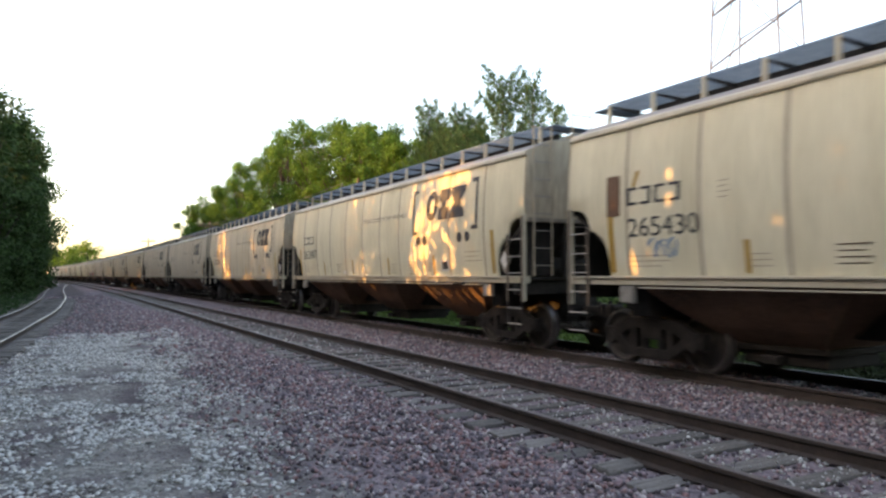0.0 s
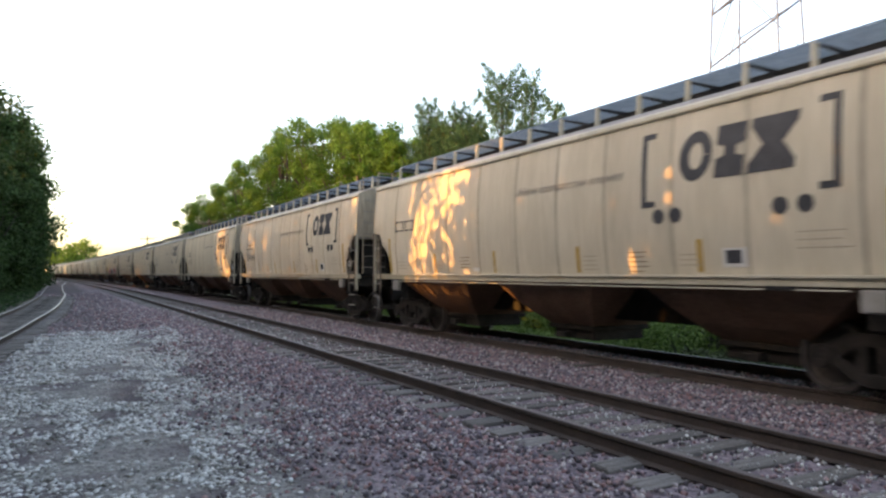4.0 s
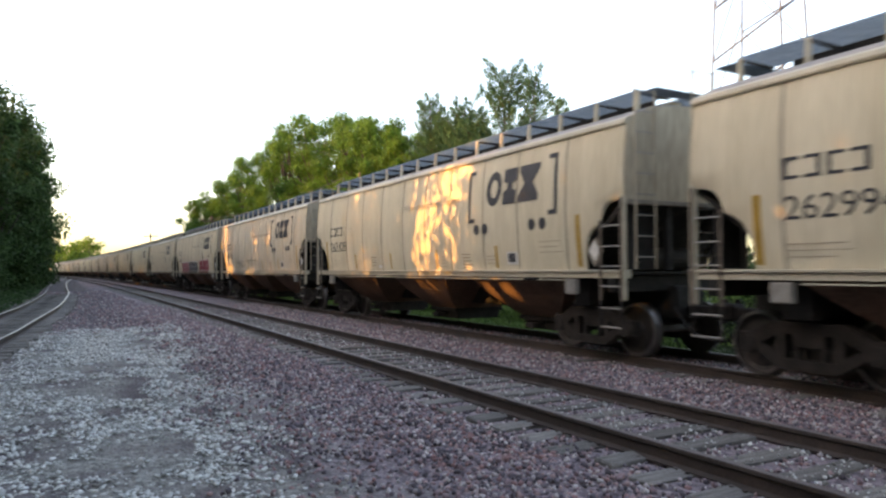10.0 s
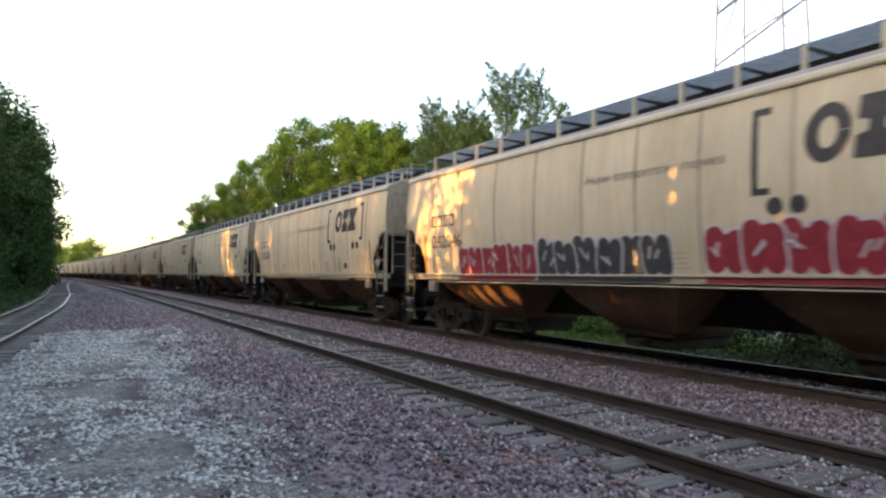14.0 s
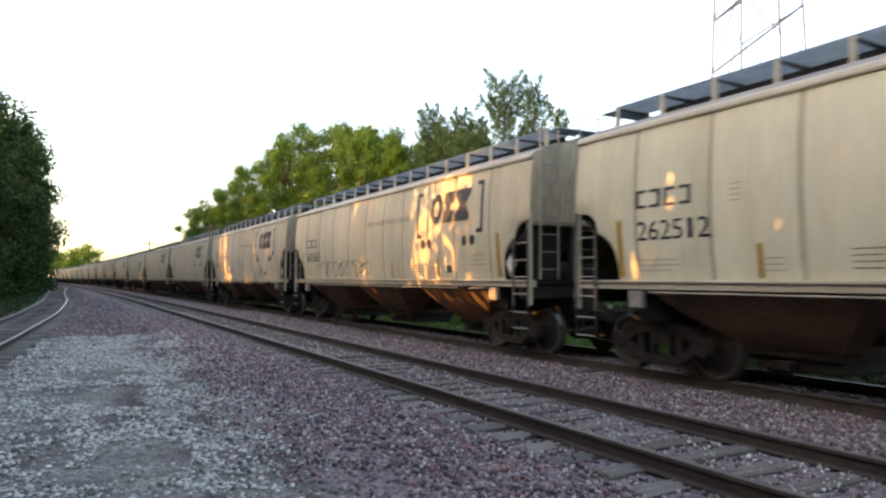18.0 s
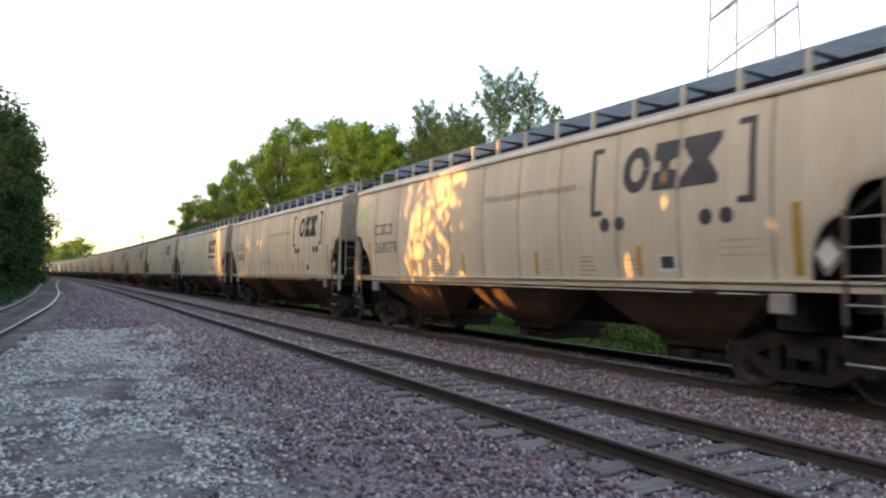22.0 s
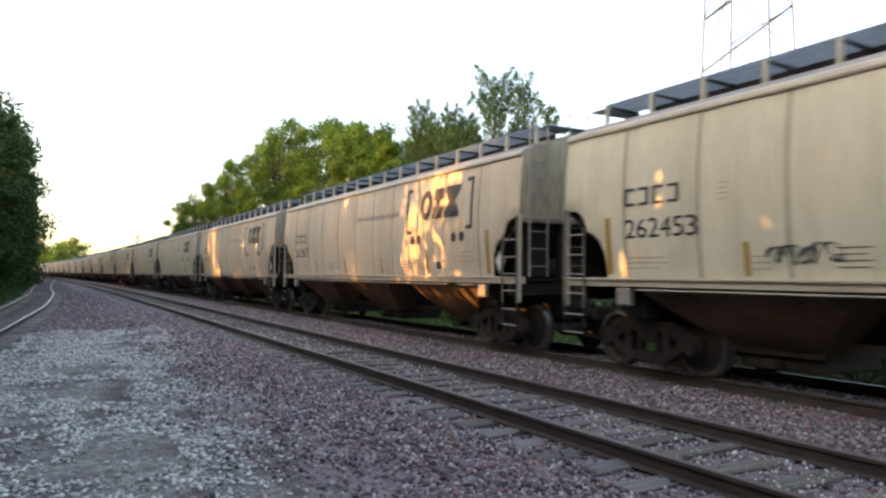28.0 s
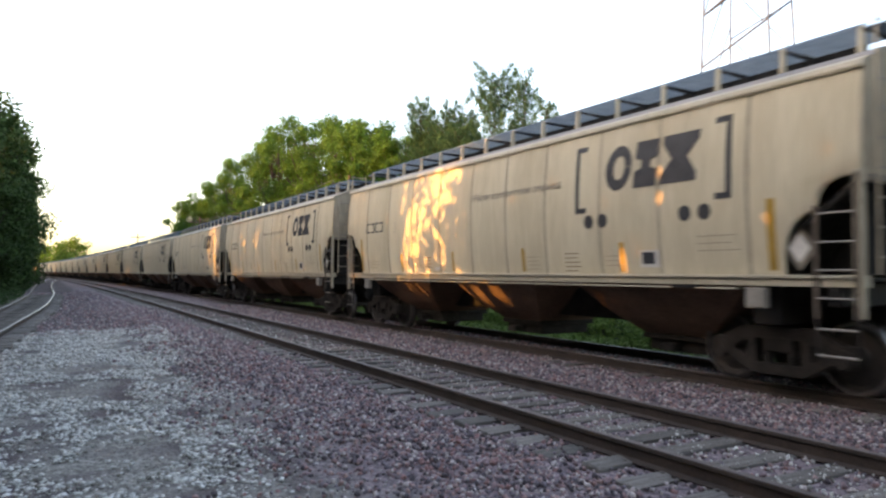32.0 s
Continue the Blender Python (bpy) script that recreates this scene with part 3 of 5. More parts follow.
def truck(parent, y, frame_me, wheel_me):
    """A two-axle truck under a car; a part with its own pieces."""
    bm = bmesh.new()
    box(bm, -1.08, 1.08, -0.22, 0.22, 0.46, 0.74, 0.02)
    box(bm, -0.3, 0.3, -0.25, 0.25, 0.72, 0.84, 0.02)
    ob = part("truck", bm, TRUCK, parent)
    ob.matrix_basis = pose(0, y, 0)
    for s in (-1, 1):
        piece("side_frame", frame_me, ob, pose(s * 1.0, 0, 0, 0, 0, 0 if s < 0 else 180))
        for a in (-0.18, 0.18):
            bm = coil(bmesh.new(), s * 1.0, a, 0.30, 0.50)
            part("spring", bm, TRUCK, ob)
    for a in (-0.89, 0.89):
        piece("wheelset", wheel_me, ob, pose(0, a, 0.457))
    bm = bmesh.new()
    for s in (-1, 1):
        for a in (-0.42, 0.42):
            box(bm, s * 0.76 - 0.05, s * 0.76 + 0.05, a - 0.03, a + 0.03, 0.38, 0.62)
    rod(bm, (-0.9, -0.42, 0.5), (0.9, -0.42, 0.5), 0.03, 6)
    rod(bm, (-0.9, 0.42, 0.5), (0.9, 0.42, 0.5), 0.03, 6)
    part("brake_beam", bm, BLACK, ob)
    return ob


def bay(parent, top, low):
    """A discharge hopper: wide under the sill, narrow at its gate. top, low: (y from, y to)."""
    levels = [(1.46, 1.50, 0.0), (1.22, 1.40, 0.20), (1.0, 1.22, 0.42), (0.75, 0.97, 0.70), (0.50, 0.66, 1.0)]
    bm = bmesh.new()
    rings = []
    for z, x, k in levels:
        a, b = top[0] + (low[0] - top[0]) * k, top[1] + (low[1] - top[1]) * k
        rings.append([bm.verts.new(p) for p in ((-x, a, z), (-x, b, z), (x, b, z), (x, a, z))])
    for p, q in zip(rings, rings[1:]):
        for i in range(4):
            bm.faces.new((p[i], p[(i + 1) % 4], q[(i + 1) % 4], q[i]))
    bm.faces.new(rings[0])
    bm.faces.new(rings[-1])
    bmesh.ops.recalc_face_normals(bm, faces=bm.faces[:])
    ob = part("hopper", bm, RUST, parent)
    bm = bmesh.new()
    m = (low[0] + low[1]) / 2
    box(bm, -0.72, 0.72, low[0] - 0.06, low[1] + 0.06, 0.43, 0.52, 0.01)
    box(bm, -0.62, 0.62, low[0], low[1], 0.24, 0.43, 0.02)
    for s in (-1, 1):
        rod(bm, (s * 0.6, m, 0.34), (s * 0.95, m, 0.34), 0.05, 8)
        box(bm, s * 0.86 - 0.1, s * 0.86 + 0.1, m - 0.14, m + 0.14, 0.28, 0.40, 0.01)
    part("gate", bm, TRUCK, ob)
    return ob


def ladder(name, parent, rails, rungs, r=0.014, steel=None, half=0.026):
    """rails: (x, y, z0, z1) rows; rungs: heights; they run between the first and the last rail."""
    bm = bmesh.new()
    for x, y, z0, z1 in rails:
        box(bm, x - 0.012, x + 0.012, y - half, y + half, z0, z1)
    ob = part(name, bm, steel or LADDER, parent)
    a, b = rails[0], rails[-1]
    for z in rungs:
        bm = rod(bmesh.new(), (a[0], a[1], z), (b[0], b[1], z), r, 6)
        part("rung", bm, STEEL, ob)
    return ob


def plain_logo(parent, boxed=True):
    """The railway's emblem as three plain black shapes, between two square brackets or over a bar."""
    y0, z0, k = (-3.52, 2.83, 0.96) if boxed else (-3.22, 2.62, 0.96)
    shapes = []
    outer = [(0.31 + 0.30 * math.cos(a), 0.36 + 0.36 * math.sin(a)) for a in [radians(1 + i * 358 / 24) for i in range(25)]]
    inner = [(0.32 + 0.13 * math.cos(a), 0.36 + 0.19 * math.sin(a)) for a in [radians(359 - i * 358 / 24) for i in range(25)]]
    shapes.append(outer + inner)
    shapes.append([(0.68, 0.0), (1.16, 0.0), (1.16, 0.26), (1.02, 0.30), (1.02, 0.42), (1.16, 0.46), (1.16, 0.72), (0.68, 0.72), (0.68, 0.46), (0.82, 0.42), (0.82, 0.30), (0.68, 0.26)])
    shapes.append([(1.24, 0.0), (1.94, 0.0), (1.94, 0.12), (1.74, 0.36), (1.94, 0.60), (1.94, 0.72), (1.24, 0.72), (1.24, 0.60), (1.44, 0.36), (1.24, 0.12)])
    for pts in shapes:
        part("emblem_shape", painted_outline(bmesh.new(), [(y0 - k * (u + 0.10 * w), z0 + w) for u, w in pts]), INK, parent)
    if boxed:
        for y, s in ((-2.82, -1), (-5.97, 1)):
            bm = bmesh.new()
            wall_strip(bm, y, y + s * 0.09, 2.52, 3.66, steps=10)
            wall_strip(bm, y + s * 0.09, y + s * 0.27, 2.52, 2.61, steps=1)
            wall_strip(bm, y + s * 0.09, y + s * 0.27, 3.57, 3.66, steps=1)
            part("emblem_bracket", bm, INK, parent)
        for y in (-3.15, -3.48, -5.18, -5.52):
            ring = [(y + 0.115 * math.cos(a * math.pi / 9), 2.37 + 0.115 * math.sin(a * math.pi / 9)) for a in range(18)]
            part("emblem_dot", painted_outline(bmesh.new(), ring), INK, parent)
    else:
        part("emblem_bar", wall_strip(bmesh.new(), -3.18, -5.15, 2.33, 2.48, steps=2), INK, parent)


def small_print(parent, y, z, rows, mat=FAINT, width=0.5, pitch=0.08, height=0.013):
    """Rows of stencilled print too small to read, as bars."""
    bm = bmesh.new()
    rnd = random.Random(f"{y}{z}")
    for i in range(rows):
        w = width * rnd.uniform(0.7, 1.0)
        zz = z - i * pitch
        wall_strip(bm, y, y - w, zz, zz + height, steps=1)
    return tagged(part("stencil_print", bm, mat, parent), kind="stuff")


def hopper_car():
    """A covered hopper, its near side to -x, its far end to +y; origin on the rail under its middle."""
    car = thing("hopper_car", "tan steel covered hopper railcar, weathered, on two trucks", "freight car", "cars of the freight train")
    # side sheets towards the camera, each between two seams
    ys = [None] + SEAMS + [None]
    for a, b in zip(ys, ys[1:]):
        y0 = (lambda z: -side_end(z)) if a is None else a
        y1 = side_end if b is None else b
        part("side_panel", sheet(bmesh.new(), y0, y1, -1), PAINT, car)
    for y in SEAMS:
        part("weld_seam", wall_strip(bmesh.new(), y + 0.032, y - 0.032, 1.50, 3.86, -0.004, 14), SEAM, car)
    part("far_side", sheet(bmesh.new(), lambda z: -side_end(z), side_end, 1), PAINT, car)
    for s in (-1, 1):
        w = half_width(EAVE)
        bm = bmesh.new()
        slab(bm, [(s * (w - 0.02), EAVE), (s * (w + 0.035), EAVE), (s * (w + 0.045), EAVE + 0.03), (s * (w + 0.02), EAVE + 0.09), (s * (w - 0.10), EAVE + 0.15), (s * (w - 0.16), EAVE + 0.12)], 1, -HALF, HALF)
        part("eave_rail", bm, PALE, car)
        bm = bmesh.new()
        slab(bm, [(s * 1.45, SILL + 0.035), (s * 1.585, SILL + 0.035), (s * 1.585, FLOOR - 0.035), (s * 1.625, FLOOR - 0.03), (s * 1.625, FLOOR - 0.005), (s * 1.50, FLOOR + 0.004), (s * 1.45, FLOOR + 0.004)], 1, -HALF, HALF)
        part("side_sill", bm, PALE, car)
        part("sill_lip", box(bmesh.new(), min(s * 1.40, s * 1.59), max(s * 1.40, s * 1.59), -6.0, 6.0, SILL - 0.022, SILL, 0.004), PALE, car)
    # roof
    arc = [(-1.40, 3.99), (-1.25, 4.09), (-1.0, 4.20), (-0.6, 4.28), (0, 4.31), (0.6, 4.28), (1.0, 4.20), (1.25, 4.09), (1.40, 3.99), (1.0, 4.12), (0, 4.24), (-1.0, 4.12)]
    part("roof", slab(bmesh.new(), arc, 1, -HALF + 0.01, HALF - 0.01), ROOF, car)
    bm = bmesh.new()
    box(bm, -0.12, 0.12, -6.9, 6.9, 4.29, 4.40, 0.02)
    part("hatch_coaming", bm, PAINT, car)
    for y in np.linspace(-6.0, 6.0, 5):
        part("hatch_cover", box(bmesh.new(), -0.13, 0.13, y - 1.35, y + 1.35, 4.40, 4.46, 0.02), PAINT, car)
    # running boards on posts
    for s in (-1, 1):
        bm = bmesh.new()
        x0, x1 = s * 0.92, s * 0.16
        for i in range(16):
            x = x0 + (x1 - x0) * i / 15
            box(bm, x - 0.005, x + 0.005, -7.38, 7.38, 4.541, 4.555)
        for i in range(62):
            y = -7.36 + 14.72 * i / 61
            box(bm, min(x0, x1), max(x0, x1), y - 0.008, y + 0.008, 4.546, 4.554)
        box(bm, x0 - 0.008, x0 + 0.008, -7.38, 7.38, 4.53, 4.57)
        part("running_board", bm, GRATE, car)
        part("board_beam", box(bmesh.new(), min(x1, x1 + s * 0.03), max(x1, x1 + s * 0.03), -7.0, 7.0, 4.40, 4.56), BLACK, car)
    for i in range(15):
        y = -7.32 + 14.64 * i / 14
        bm = bmesh.new()
        slab(bm, [(-0.97, 4.17), (-0.94, 4.55), (-0.89, 4.55), (-0.89, 4.20)], 1, y - 0.028, y + 0.028)
        part("board_post", bm, PALE, car)
        bm = bmesh.new()
        slab(bm, [(-0.92, 4.54), (-0.16, 4.54), (-0.16, 4.47), (-0.90, 4.515)], 1, y - 0.012, y + 0.012)
        part("board_bracket", bm, BLACK, car)
        if i % 2:
            bm = bmesh.new()
            slab(bm, [(0.97, 4.17), (0.94, 4.55), (0.89, 4.55), (0.89, 4.20)], 1, y - 0.028, y + 0.028)
            part("board_post", bm, PALE, car)
    for s in (-1, 1):
        bm = bmesh.new()
        box(bm, -0.92, 0.92, min(s * 7.38, s * 7.76), max(s * 7.38, s * 7.76), 4.50, 4.525, 0.006)
        part("end_platform", bm, GRATE, car)
        # end wall over the slope sheet
        bm = bmesh.new()
        slab(bm, [(-1.52, 2.62), (-1.59, 2.9), (-1.585, 3.2), (-1.55, 3.6), (-1.51, 3.87), (-1.42, 3.99), (-1.0, 4.20), (0, 4.31), (1.0, 4.20), (1.42, 3.99), (1.51, 3.87), (1.55, 3.6), (1.585, 3.2), (1.59, 2.9), (1.52, 2.62)], 1, s * (HALF - 0.03), s * HALF)
        part("end_wall", bm, END_WALL, car)
        part("end_beam", box(bmesh.new(), -1.55, 1.55, min(s * 7.62, s * 7.74), max(s * 7.62, s * 7.74), 2.56, 2.64, 0.01), END_PAINT, car)
        # slope sheet and frames in the open end are near black
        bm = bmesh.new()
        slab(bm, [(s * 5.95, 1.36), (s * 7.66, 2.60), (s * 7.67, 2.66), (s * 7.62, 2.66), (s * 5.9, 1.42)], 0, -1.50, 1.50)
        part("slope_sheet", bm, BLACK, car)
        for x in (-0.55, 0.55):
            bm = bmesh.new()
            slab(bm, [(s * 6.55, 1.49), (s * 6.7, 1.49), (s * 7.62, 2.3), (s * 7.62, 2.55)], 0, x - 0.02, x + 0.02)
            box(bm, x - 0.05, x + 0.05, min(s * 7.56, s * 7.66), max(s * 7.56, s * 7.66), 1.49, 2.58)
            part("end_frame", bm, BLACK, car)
        bm = bmesh.new()
        box(bm, -1.58, 1.58, min(s * 7.25, s * 7.42), max(s * 7.25, s * 7.42), 1.12, 1.41, 0.015)
        box(bm, -1.50, 1.50, min(s * 6.2, s * 7.56), max(s * 6.2, s * 7.56), 1.42, 1.46)
        part("end_sill", bm, BLACK, car)
        # side ladder and end ladder
        ladder("side_ladder", car, [(-1.62, s * 7.63, 0.98, 2.66), (-1.62, s * 7.14, 0.98, 2.32)], [1.22, 1.55, 1.88, 2.22])
        # a near-black sheet closes part of the open end
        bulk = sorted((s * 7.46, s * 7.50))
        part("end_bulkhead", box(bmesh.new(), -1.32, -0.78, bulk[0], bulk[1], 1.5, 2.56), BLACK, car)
        part("step_post", box(bmesh.new(), -1.63, -1.605, s * 7.63 - 0.015, s * 7.63 + 0.015, 0.52, 1.34), TRUCK, car)
        stirrup = part("step_post", box(bmesh.new(), -1.63, -1.605, s * 7.14 - 0.015, s * 7.14 + 0.015, 0.52, 1.34), TRUCK, car)
        for z in (0.55, 0.86):
            part("rung", rod(bmesh.new(), (-1.62, s * 7.63, z), (-1.62, s * 7.14, z), 0.016, 6), STEEL, stirrup)
        part("corner_post", box(bmesh.new(), -1.615, -1.545, min(s * 7.58, s * 7.69), max(s * 7.58, s * 7.69), 1.0, 2.70, 0.008), PALE, car)
        ladder("end_ladder", car, [(-1.42, s * 7.76, 1.5, 4.45), (-0.98, s * 7.76, 1.5, 4.45)], [1.7 + 0.34 * i for i in range(9)], 0.011, END_WALL, 0.014)
        bm = bmesh.new()
        box(bm, -1.58, -1.46, s * 6.28 - 0.15, s * 6.28 + 0.15, 1.06, 1.33, 0.02)
        part("bolster_cap", bm, STEEL, car)
        part("body_bolster", box(bmesh.new(), -1.3, 1.3, s * 6.25 - 0.2, s * 6.25 + 0.2, 0.84, 1.4, 0.02), BLACK, car)
        part("coupler", rod(box(box(bmesh.new(), -0.09, 0.09, min(s * 7.6, s * 8.25), max(s * 7.6, s * 8.25), 0.72, 0.88, 0.02), -0.17, 0.17, min(s * 8.12, s * 8.34), max(s * 8.12, s * 8.34), 0.66, 0.94, 0.04), (0.1, s * 8.23, 0.6), (0.1, s * 8.23, 1.0), 0.05, 8), BLACK, car)
        bm = bmesh.new()
        pts = [Vector((-0.4, s * 7.6, 0.85)), Vector((-0.4, s * 7.85, 0.55)), Vector((-0.33, s * 8.1, 0.36)), Vector((-0.25, s * 8.34, 0.33))]
        for a, b in zip(pts, pts[1:]):
            rod(bm, a, b, 0.022, 6)
        part("brake_hose", bm, BLACK, car)
    # end fittings: brake wheel, air tank
    bm = bmesh.new()
    for i in range(20):
        a, b = 2 * math.pi * i / 20, 2 * math.pi * (i + 1) / 20
        rod(bm, (0.75 + 0.26 * math.cos(a), -7.90, 2.0 + 0.26 * math.sin(a)), (0.75 + 0.26 * math.cos(b), -7.90, 2.0 + 0.26 * math.sin(b)), 0.014, 5)
    for i in range(4):
        a = math.pi * i / 2
        rod(bm, (0.75, -7.90, 2.0), (0.75 + 0.26 * math.cos(a), -7.90, 2.0 + 0.26 * math.sin(a)), 0.01, 5)
    part("brake_wheel", box(bm, 0.62, 0.88, -7.88, -7.68, 1.82, 2.18, 0.02), BLACK, car)
    bm = bmesh.new()
    rod(bm, (-0.9, -7.1, 1.68), (0.4, -7.1, 1.68), 0.2, 16)
    part("air_tank", bm, BLACK, car)
    # underframe
    bm = bmesh.new()
    box(bm, -0.33, 0.33, -7.6, 7.6, 0.66, 1.22, 0.02)
    part("centre_sill", bm, BLACK, car)
    for t, l in (((-6.2, -2.6), (-4.85, -3.55)), ((-1.58, 1.58), (-0.62, 0.62)), ((2.6, 6.2), (3.55, 4.85))):
        bay(car, t, l)
    fm, wm = side_frame_mesh(), wheelset_mesh()
    for y in (-6.25, 6.25):
        truck(car, y, fm, wm)
    # reflectors, plates and print
    for y, z0, z1, w in ((6.58, 1.55, 2.46, 0.12), (4.02, 1.53, 1.98, 0.09), (1.42, 1.53, 1.98, 0.09), (-1.25, 1.53, 1.98, 0.10), (-3.89, 1.53, 2.0, 0.10), (-6.54, 1.55, 2.46, 0.12)):
        part("reflector_strip", wall_strip(bmesh.new(), y + w / 2, y - w / 2, z0, z1), YELLOW, car)
    bm = bmesh.new()
    slab(bm, [(-7.08, 1.82), (-6.86, 2.10), (-6.64, 1.82), (-6.86, 1.54)], 0, -1.50, -1.49)
    placard = part("placard", bm, END_PAINT, car)
    bm = bmesh.new()
    slab(bm, [(-7.00, 1.82), (-6.86, 2.0), (-6.72, 1.82), (-6.86, 1.64)], 0, -1.506, -1.502)
    part("placard_face", bm, WHITE, placard)
    tag = part("consolidated_plate", wall_strip(bmesh.new(), -4.28, -4.66, 1.60, 1.86, 0.010, 2), WHITE, car)
    part("plate_panel", wall_strip(bmesh.new(), -4.33, -4.58, 1.65, 1.83, 0.014, 2), INK, tag)
    part("capacity_plate", wall_strip(bmesh.new(), 2.28, 2.05, 1.56, 1.64, 0.010, 1), WHITE, car)
    part("jacking_pad", box(bmesh.new(), -1.64, -1.5, -5.35, -4.95, 1.30, 1.36, 0.01), BLACK, car)
    small_print(car, 6.20, 1.80, 3, width=0.9)
    small_print(car, 4.00, 1.78, 3, width=0.42)
    small_print(car, 2.82, 1.86, 4, RUST, 0.42, 0.075, 0.014)
    small_print(car, -1.38, 1.80, 4, width=0.45, pitch=0.075, height=0.014)
    small_print(car, -2.48, 1.84, 5, RUST, 0.42, 0.075, 0.014)
    small_print(car, -3.53, 1.78, 3, width=0.4, pitch=0.075, height=0.014)
    small_print(car, -5.38, 2.02, 3, width=0.75, pitch=0.1, height=0.015)
    small_print(car, 4.44, 2.80, 4, width=0.2, pitch=0.075, height=0.015)
    return car


def distant_car():
    """The same kind of car, for the far end of the train."""
    car = thing("hopper_car", "tan covered hopper railcar far along the train", "freight car", "cars of the freight train")
    for s in (-1, 1):
        part("side_panel", sheet(bmesh.new(), lambda z: -side_end(z), side_end, s), PAINT, car)
        part("side_sill", box(bmesh.new(), min(s * 1.45, s * 1.6), max(s * 1.45, s * 1.6), -HALF, HALF, SILL, FLOOR, 0.01), PALE, car)
        w = half_width(EAVE)
        part("eave_rail", box(bmesh.new(), min(s * (w - 0.16), s * (w + 0.04)), max(s * (w - 0.16), s * (w + 0.04)), -HALF, HALF, EAVE, EAVE + 0.12, 0.02), PALE, car)
        bm = bmesh.new()
        slab(bm, [(-1.5, 2.62), (-1.58, 3.2), (-1.5, 3.87), (-1.0, 4.20), (0, 4.31), (1.0, 4.20), (1.5, 3.87), (1.58, 3.2), (1.5, 2.62)], 1, s * (HALF - 0.03), s * HALF)
        part("end_wall", bm, END_WALL, car)
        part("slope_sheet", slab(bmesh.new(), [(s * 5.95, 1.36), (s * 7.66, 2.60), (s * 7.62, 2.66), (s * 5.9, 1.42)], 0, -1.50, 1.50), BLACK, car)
        bm = box(bmesh.new(), -0.92, -0.40, -7.38, 7.38, 4.53, 4.56) if s < 0 else box(bmesh.new(), 0.40, 0.92, -7.38, 7.38, 4.53, 4.56)
        for i in range(15):
            y = -7.32 + 14.64 * i / 14
            box(bm, min(s * 0.97, s * 0.86), max(s * 0.97, s * 0.86), y - 0.05, y + 0.05, 4.18, 4.53)
        part("running_board", bm, GRATE, car)
        bm = bmesh.new()
        for a in (-0.89, 0.89):
            lathe(bm, [(-0.83, 0.2), (-0.82, 0.457), (0.82, 0.457), (0.83, 0.2)], 14, (0, s * 6.25 + a, 0.457))
        box(bm, -1.08, 1.08, s * 6.25 - 1.0, s * 6.25 + 1.0, 0.38, 0.78, 0.05)
        part("truck", bm, TRUCK, car)
        part("end_ladder", box(bmesh.new(), -1.63, -1.58, s * 7.63 - 0.05, s * 7.63 + 0.05, 0.6, 2.66), END_PAINT, car)
    part("roof", slab(bmesh.new(), [(-1.42, 3.97), (-1.0, 4.20), (0, 4.31), (1.0, 4.20), (1.42, 3.97), (0, 4.2)], 1, -HALF + 0.01, HALF - 0.01), PAINT, car)
    part("centre_sill", box(bmesh.new(), -0.33, 0.33, -8.3, 8.3, 0.75, 1.22), BLACK, car)
    for t, l in (((-6.2, -2.6), (-4.85, -3.55)), ((-1.58, 1.58), (-0.62, 0.62)), ((2.6, 6.2), (3.55, 4.85))):
        bay(car, t, l)
    plain_logo(car)
    return car


def livery(car, number, boxed=True, slogan=True):
    """Lettering that differs from car to car; the owner's mark is a row of plain blocks."""
    for i in range(4):
        y = 6.20 - 0.29 * i
        shape = [(y, 2.61), (y - 0.22, 2.61), (y - 0.22, 2.655), (y - 0.06, 2.655), (y - 0.06, 2.845), (y - 0.22, 2.845), (y - 0.22, 2.89), (y, 2.89)]
        if i % 2:
            shape = [(y, 2.61), (y - 0.22, 2.61), (y - 0.22, 2.89), (y, 2.89), (y, 2.845), (y - 0.16, 2.845), (y - 0.16, 2.655), (y, 2.655)]
        part("owner_mark", painted_outline(bmesh.new(), shape), INK, car)
    if number:
        for i, digit in enumerate(number):
            letter_part("digit", digit, 0.43, 6.18 - 0.237 * i - (0.05 if digit == "1" else 0), 2.11, INK, car, 0.09 if digit == "1" else 0.205)
    plain_logo(car, boxed)
    if slogan and boxed:
        letter_part("slogan", "How tomorrow moves", 0.25, 0.50, 3.02, SLOGAN, car, 2.92, 0.25)


def stroke_outline(y0, z0, y1, z1, r):
    """The outline of a fat spray stroke with round ends."""
    way = math.atan2(z1 - z0, y1 - y0)
    pts = []
    for cy, cz, turn in ((y1, z1, way - math.pi / 2), (y0, z0, way + math.pi / 2)):
        for i in range(7):
            q = turn + math.pi * i / 6
            pts.append((cy + r * math.cos(q), cz + r * math.sin(q)))
    return pts


